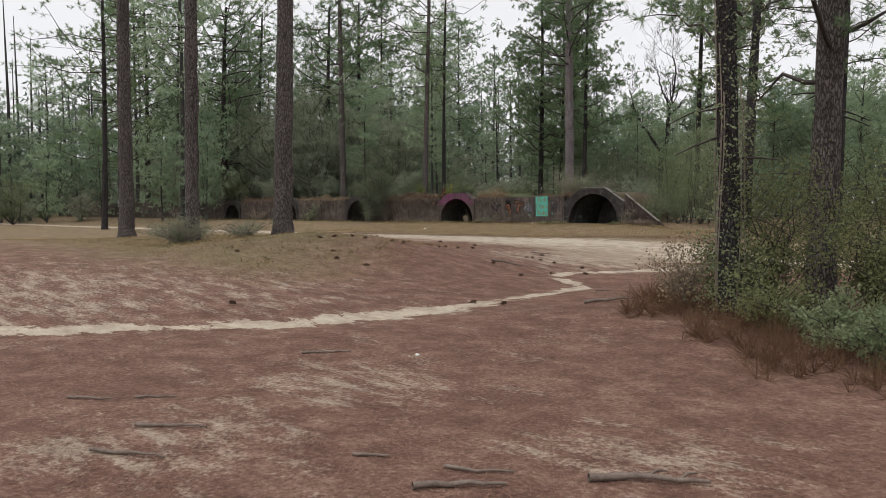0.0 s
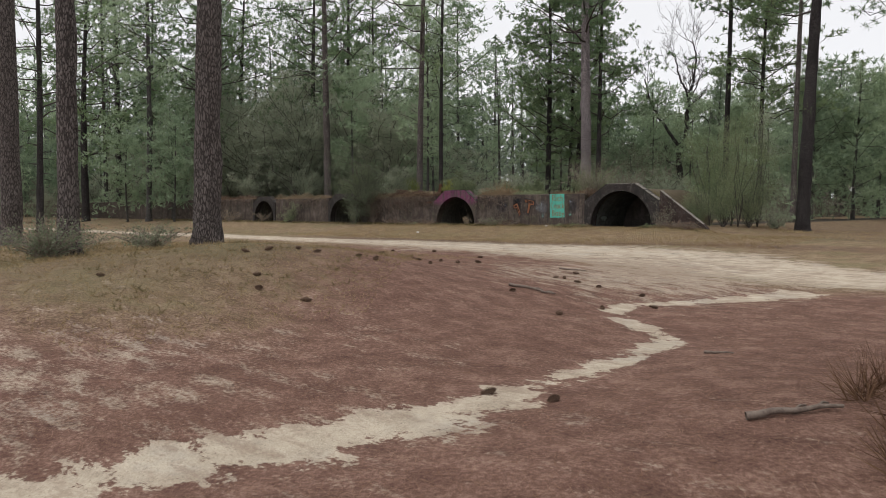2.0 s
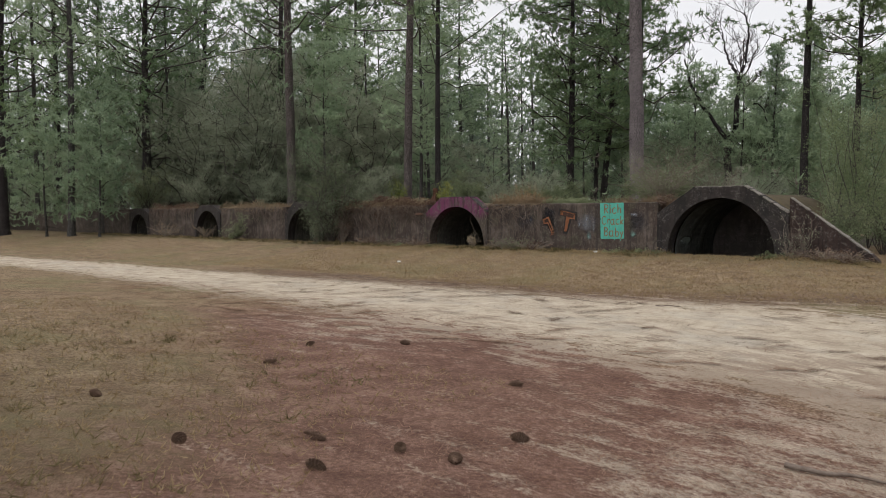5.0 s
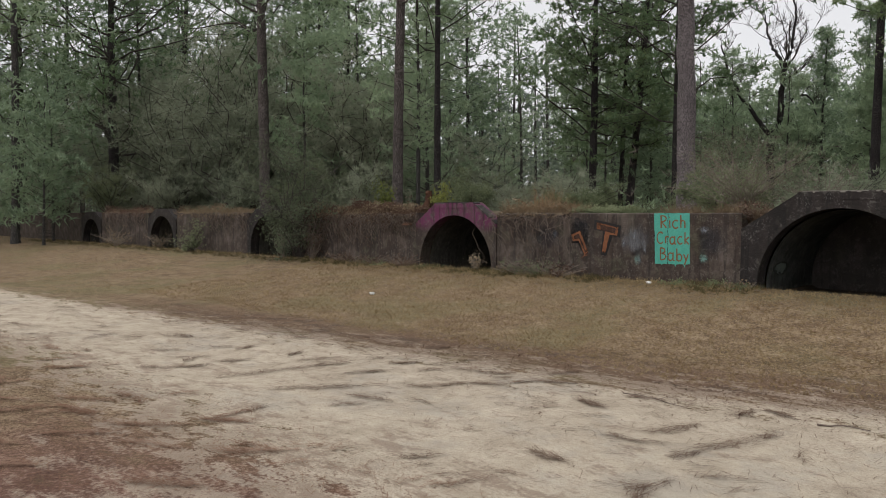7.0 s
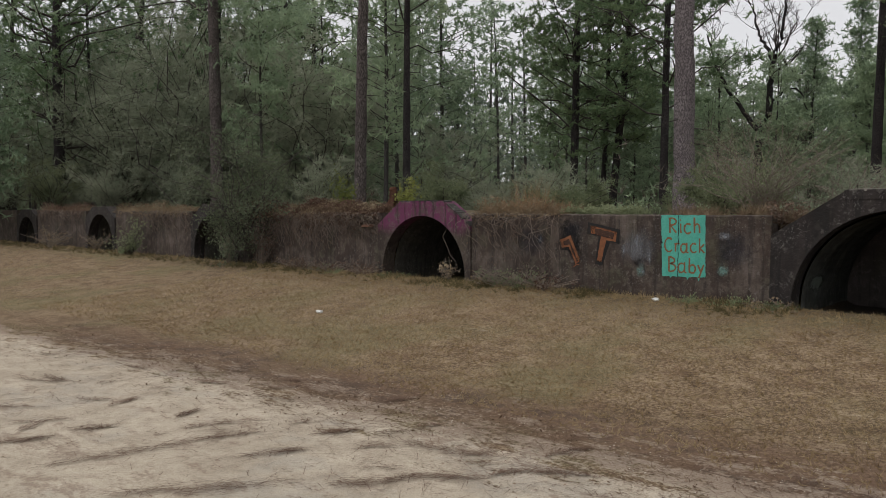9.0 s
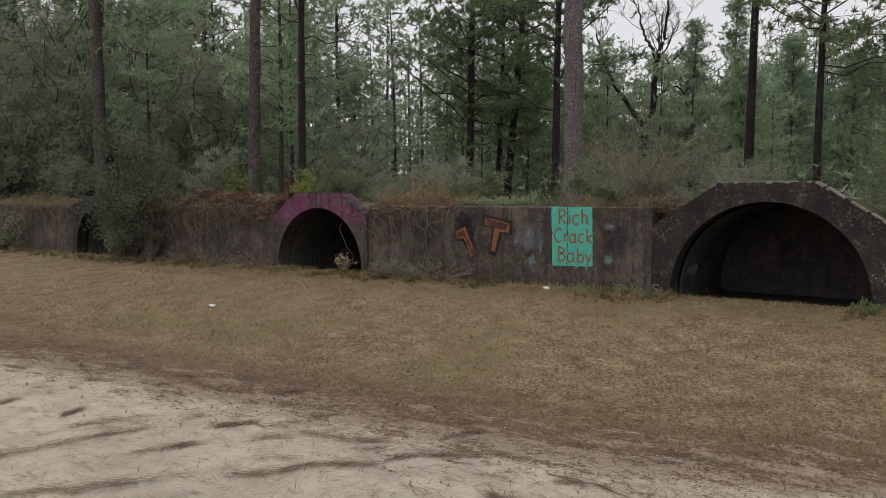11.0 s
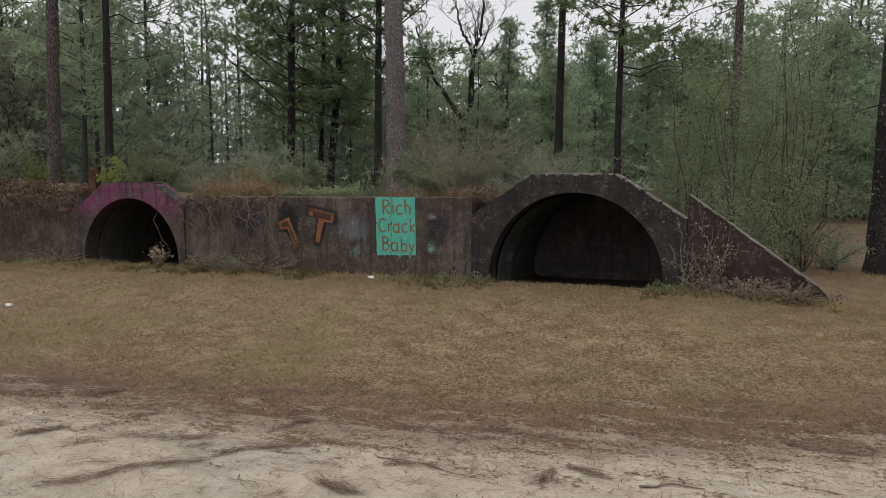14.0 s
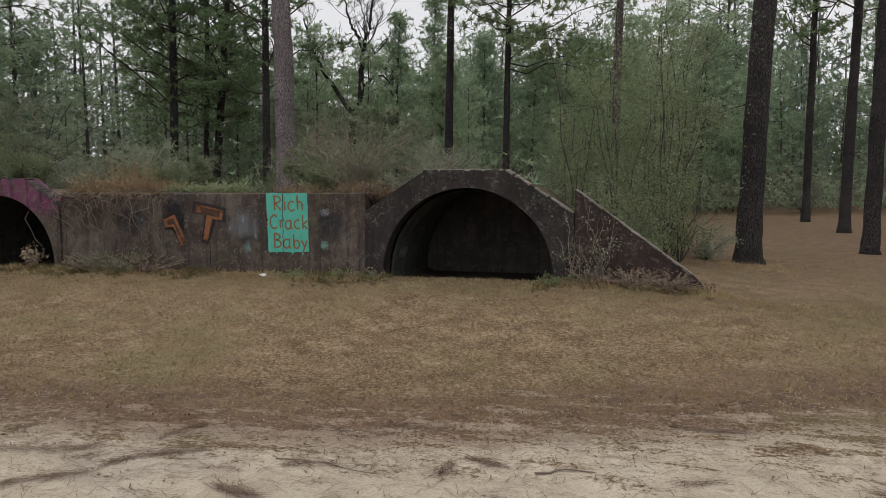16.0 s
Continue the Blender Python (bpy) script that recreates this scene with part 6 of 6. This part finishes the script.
# drifts of straw on the sandy track, swept into long ragged rows
drift, drift_a = [], []
ROWS = [(-3.3, -10.0, -3.0, -8.5), (-2.5, -8.0, -2.35, -7.6), (-3.9, -8.6, -4.0, -8.3), (-2.4, -8.8, -2.2, -8.3), (-4.2, -10.0, -4.1, -9.6), (-2.3, -9.9, -1.6, -8.8), (-1.4, -8.7, -1.1, -8.1),
        (-4.2, -9.4, -4.0, -9.1), (-1.2, -8.2, -0.7, -7.8), (-1.8, -7.7, -0.9, -7.4), (-0.6, -7.5, -0.2, -7.2), (0.2, -7.9, 0.6, -8.0), (1.7, -6.9, 2.0, -7.0), (-1.7, -10.8, -1.7, -10.2),
        (1.3, -8.4, 1.5, -7.8), (1.8, -8.5, 2.1, -7.5), (0.9, -9.5, 1.3, -9.5), (-4.8, -8.8, -4.9, -8.5), (3.1, -5.8, 3.8, -5.8)]
for i in range(300):
    if i < len(ROWS):
        x0, y0, x1, y1 = ROWS[i]
        x, y, a, L = (x0 + x1) / 2, (y0 + y1) / 2, math.atan2(y1 - y0, x1 - x0), math.hypot(x1 - x0, y1 - y0)
        n = int(45 + 120 * L)
    else:
        x, y = r.uniform(-12, 9), r.uniform(-11.4, -6.6)
        a, n = r.normal() * 0.5 + 0.75, int(r.uniform(5, 22) + 70 * r.uniform() ** 4)
        if i % 7 == 0:
            x, y, n = r.uniform(-8, 3), r.uniform(-12.6, -10.4), int(r.uniform(70, 150))
        L = r.uniform(0.15, 0.35) + 0.003 * n
    u = (r.beta(1.6, 1.6, n) - 0.5) * L
    bend = r.normal() * 0.35
    px_, py_ = x + np.cos(a) * u - np.sin(a) * bend * u * u, y + np.sin(a) * u + np.cos(a) * bend * u * u
    across = (0.020 + 0.042 * min(L, 1.2)) * (1 - 1.2 * abs(u / L)).clip(0.25, 1)
    px_, py_ = px_ + r.normal(size=n) * across, py_ + r.normal(size=n) * across
    drift.append(np.stack([px_, py_, land(px_, py_) + r.uniform(0, 0.016, n)], 1))
    drift_a.append(a + 2 * bend * u + r.normal(size=n) * 0.42)
loose = scatter(19000, -9, 9, -9.8, -4.0, r, lambda x, y: r.uniform(0, 1, len(x)) < 0.25 + 0.75 * np.exp(-((y + 7.0 - lawn_edge(x)) / 0.9) ** 2))
drift.append(loose)
drift_a.append(r.uniform(0, 6.28, len(loose)))
drift, drift_a = np.concatenate(drift), np.concatenate(drift_a)
south = drift[:, 1] < -10.4
red = scatter(12000, -9, 9, -15.5, -10.4, r)
v3, f3 = lying(np.concatenate([drift[south], red]), 0.18, 0.0045, r, np.concatenate([drift_a[south], r.uniform(0, 6.28, len(red))]))
tagged(part("red_straw", mesh_of("red_straw", v3, f3), M_STRAW), "reddish pine straw heaped along the sandy track", "pine straw", kind="stuff")
drift, drift_a = drift[~south], drift_a[~south]
v1, f1 = lying(drift, 0.20, 0.0046, r, drift_a)
v2, f2 = lying(band, 0.13, 0.0055, r)
tagged(part("straw_drifts", mesh_of("drifts", np.concatenate([v1, v2]), np.concatenate([f1, f2 + len(v1)])), M_STRAW_DARK), "dark pine straw drifted in rows over the sandy track", "pine straw", kind="stuff")


chip_c = scatter(15000, -12, 10, -8.6, -3.4, r, lambda x, y: abs(y + 6.6 - lawn_edge(x)) < np.abs(r.normal(size=len(x))) * 0.7)
tagged(part("bark_chips", mesh_of("bark_chips", *leaves(chip_c + (0, 0, 0.012), 0.027, r)), M_CHIP), "brown bark chips and leaf bits between grass and sand", "litter", kind="stuff")


pale_c = scatter(7000, -11, 9, -8.6, -3.6, r, lambda x, y: abs(y + 6.8 - lawn_edge(x)) < np.abs(r.normal(size=len(x))) * 0.8)
tagged(part("pale_bits", mesh_of("pale_bits", *leaves(pale_c + (0, 0, 0.014), 0.013, r)), M_CHALKY), "pale leaf bits and pebbles at the track's edge", "litter", kind="stuff")


def cone_mesh():
    """An open pine cone: rows of scales round a core."""
    vs, fs = [], []
    for i in range(90):
        k = i / 90
        a, z = i * 2.4, 0.13 * k
        rad = 0.045 * math.sin(math.pi * (0.12 + 0.80 * k)) + 0.006
        o, s = np.array([math.cos(a), math.sin(a), 0]), np.array([-math.sin(a), math.cos(a), 0]) * 0.011
        b = o * rad * 0.25 + (0, 0, z)
        t = o * rad + (0, 0, z + 0.014)
        n = len(vs)
        vs += [b - s * 0.5, b + s * 0.5, t + s, t - s, t + (0, 0, -0.007)]
        fs += [(n, n + 1, n + 2, n + 3), (n + 3, n + 2, n + 4, n + 4)]
    me = bpy.data.meshes.new("pine_cone")
    me.from_pydata([tuple(v) for v in vs], [], [f if f[2] != f[3] else f[:3] for f in fs])
    me.materials.append(M_CONE)
    return me


CONE = cone_mesh()
spots = [(7.1, -19.2), (2.7, -16.7), (4.7, -16.0), (5.2, -16.4), (5.5, -14.8), (7.9, -15.2), (8.0, -15.05), (8.5, -15.3), (9.1, -15.5), (9.1, -18.0), (10.4, -17.4), (10.0, -15.5), (2.1, -12.8), (1.4, -13.7),
         (2.1, -14.7), (6.9, -19.4), (6.6, -20.0), (0.2, -16.9), (7.6, -21.8), (8.8, -21.8), (-1.5, -16.4), (1.7, -17.4), (6.3, -21.2), (1.3, -18.8), (6.3, -20.2), (10.8, -16.5), (10.6, -18.8),
         (10.6, -26.1), (6.2, -23.4), (8.1, -22.1), (4.4, -13.5), (7.6, -14.1), (13.3, -22.6), (12.7, -22.7)]
sp = random.Random(5)
spots += [(sp.uniform(0, 7), sp.uniform(-21.5, -15.2)) for i in range(8)]
for x, y in spots:
    c = tagged(new("pine_cone", CONE), "dark open pine cone lying on the ground", "pine cone", "fallen pine cones")
    c.matrix_basis = Matrix.Translation((x, y, float(land(x, y)) + 0.025)) @ pose(0, 0, 0, 90 + sp.uniform(-20, 20), 0, sp.uniform(0, 360)) @ Matrix.Translation((0, 0, -0.06)) @ Matrix.Diagonal((sp.uniform(0.7, 1.0), sp.uniform(0.55, 0.8), sp.uniform(0.8, 1.15), 1))


def stick(x, y, length, radius, turn, seed, label, fork=True):
    r = np.random.default_rng(seed)
    t = np.linspace(-0.5, 0.5, 9)
    a = radians(turn)
    off = np.cumsum(r.normal(size=9) * 0.035 * length)
    px_, py_ = x + np.cos(a) * t * length - np.sin(a) * off, y + np.sin(a) * t * length + np.cos(a) * off
    pz_ = land(px_, py_) + radius * 0.8 + 0.02 * length * abs(np.sin(t * 5 + seed))
    pieces = [tube(np.stack([px_, py_, pz_], 1), np.linspace(radius, radius * 0.45, 9), 7)]
    if fork:
        for i in (4, 6):
            q = np.array([px_[i], py_[i], pz_[i]])
            e = q + np.array([np.cos(a + 0.7), np.sin(a + 0.7), 0.05]) * length * 0.25
            e[2] = float(land(e[0], e[1])) + 0.03
            pieces.append(tube(np.stack([q, (q + e) / 2 + (0, 0, 0.02), e]), [radius * 0.5, radius * 0.35, radius * 0.2], 5))
    return tagged(part("fallen_branch", mesh_of("fallen_branch", *joined(pieces), True), M_STICK), label, "branch", "fallen branches")


BR = "weathered grey-brown fallen branch on pine straw"
for i, (x, y, l, rd, tn) in enumerate([(9.1, -17.5, 0.8, 0.03, 25), (15.1, -22.3, 0.7, 0.03, 45), (16.1, -29.8, 0.55, 0.016, 45), (14.8, -29.9, 0.4, 0.014, 45), (15.15, -29.5, 0.35, 0.012, 42), (16.5, -30.3, 0.55, 0.016, 40),
                                       (17.7, -29.2, 0.25, 0.014, 40), (18.4, -28.9, 0.45, 0.014, 30), (18.5, -29.2, 0.55, 0.022, 55), (19.3, -28.4, 0.7, 0.026, 40), (14.55, -27.2, 0.55, 0.016, 52), (13.3, -19.6, 0.3, 0.018, 30),
                                       (2.4, -7.0, 0.42, 0.009, 15), (0.75, -7.35, 0.8, 0.005, -8), (7.2, -13.6, 0.6, 0.02, 30)]):
    stick(x, y, l, rd, tn, 800 + i, BR, l > 0.6)


def crumpled(x, y, size, label):
    bm = bmesh.new()
    bmesh.ops.create_icosphere(bm, subdivisions=2, radius=size)
    for v in bm.verts:
        k = 1 + 0.5 * noise.noise(v.co * 30)
        v.co = Vector((v.co.x * k * 1.4, v.co.y * k, v.co.z * k * 0.6))
    ob = tagged(part("litter", bm, M_WHITE), label, "litter")
    ob.matrix_basis = Matrix.Translation((x, y, float(land(x, y)) + size * 0.5))


crumpled(-7.9, -3.9, 0.05, "crumpled white paper cup on the grass")
crumpled(15.3, -26.5, 0.022, "scrap of white paper on pine straw")
crumpled(-3.4, -0.45, 0.05, "flattened pale scrap at the wall's foot")
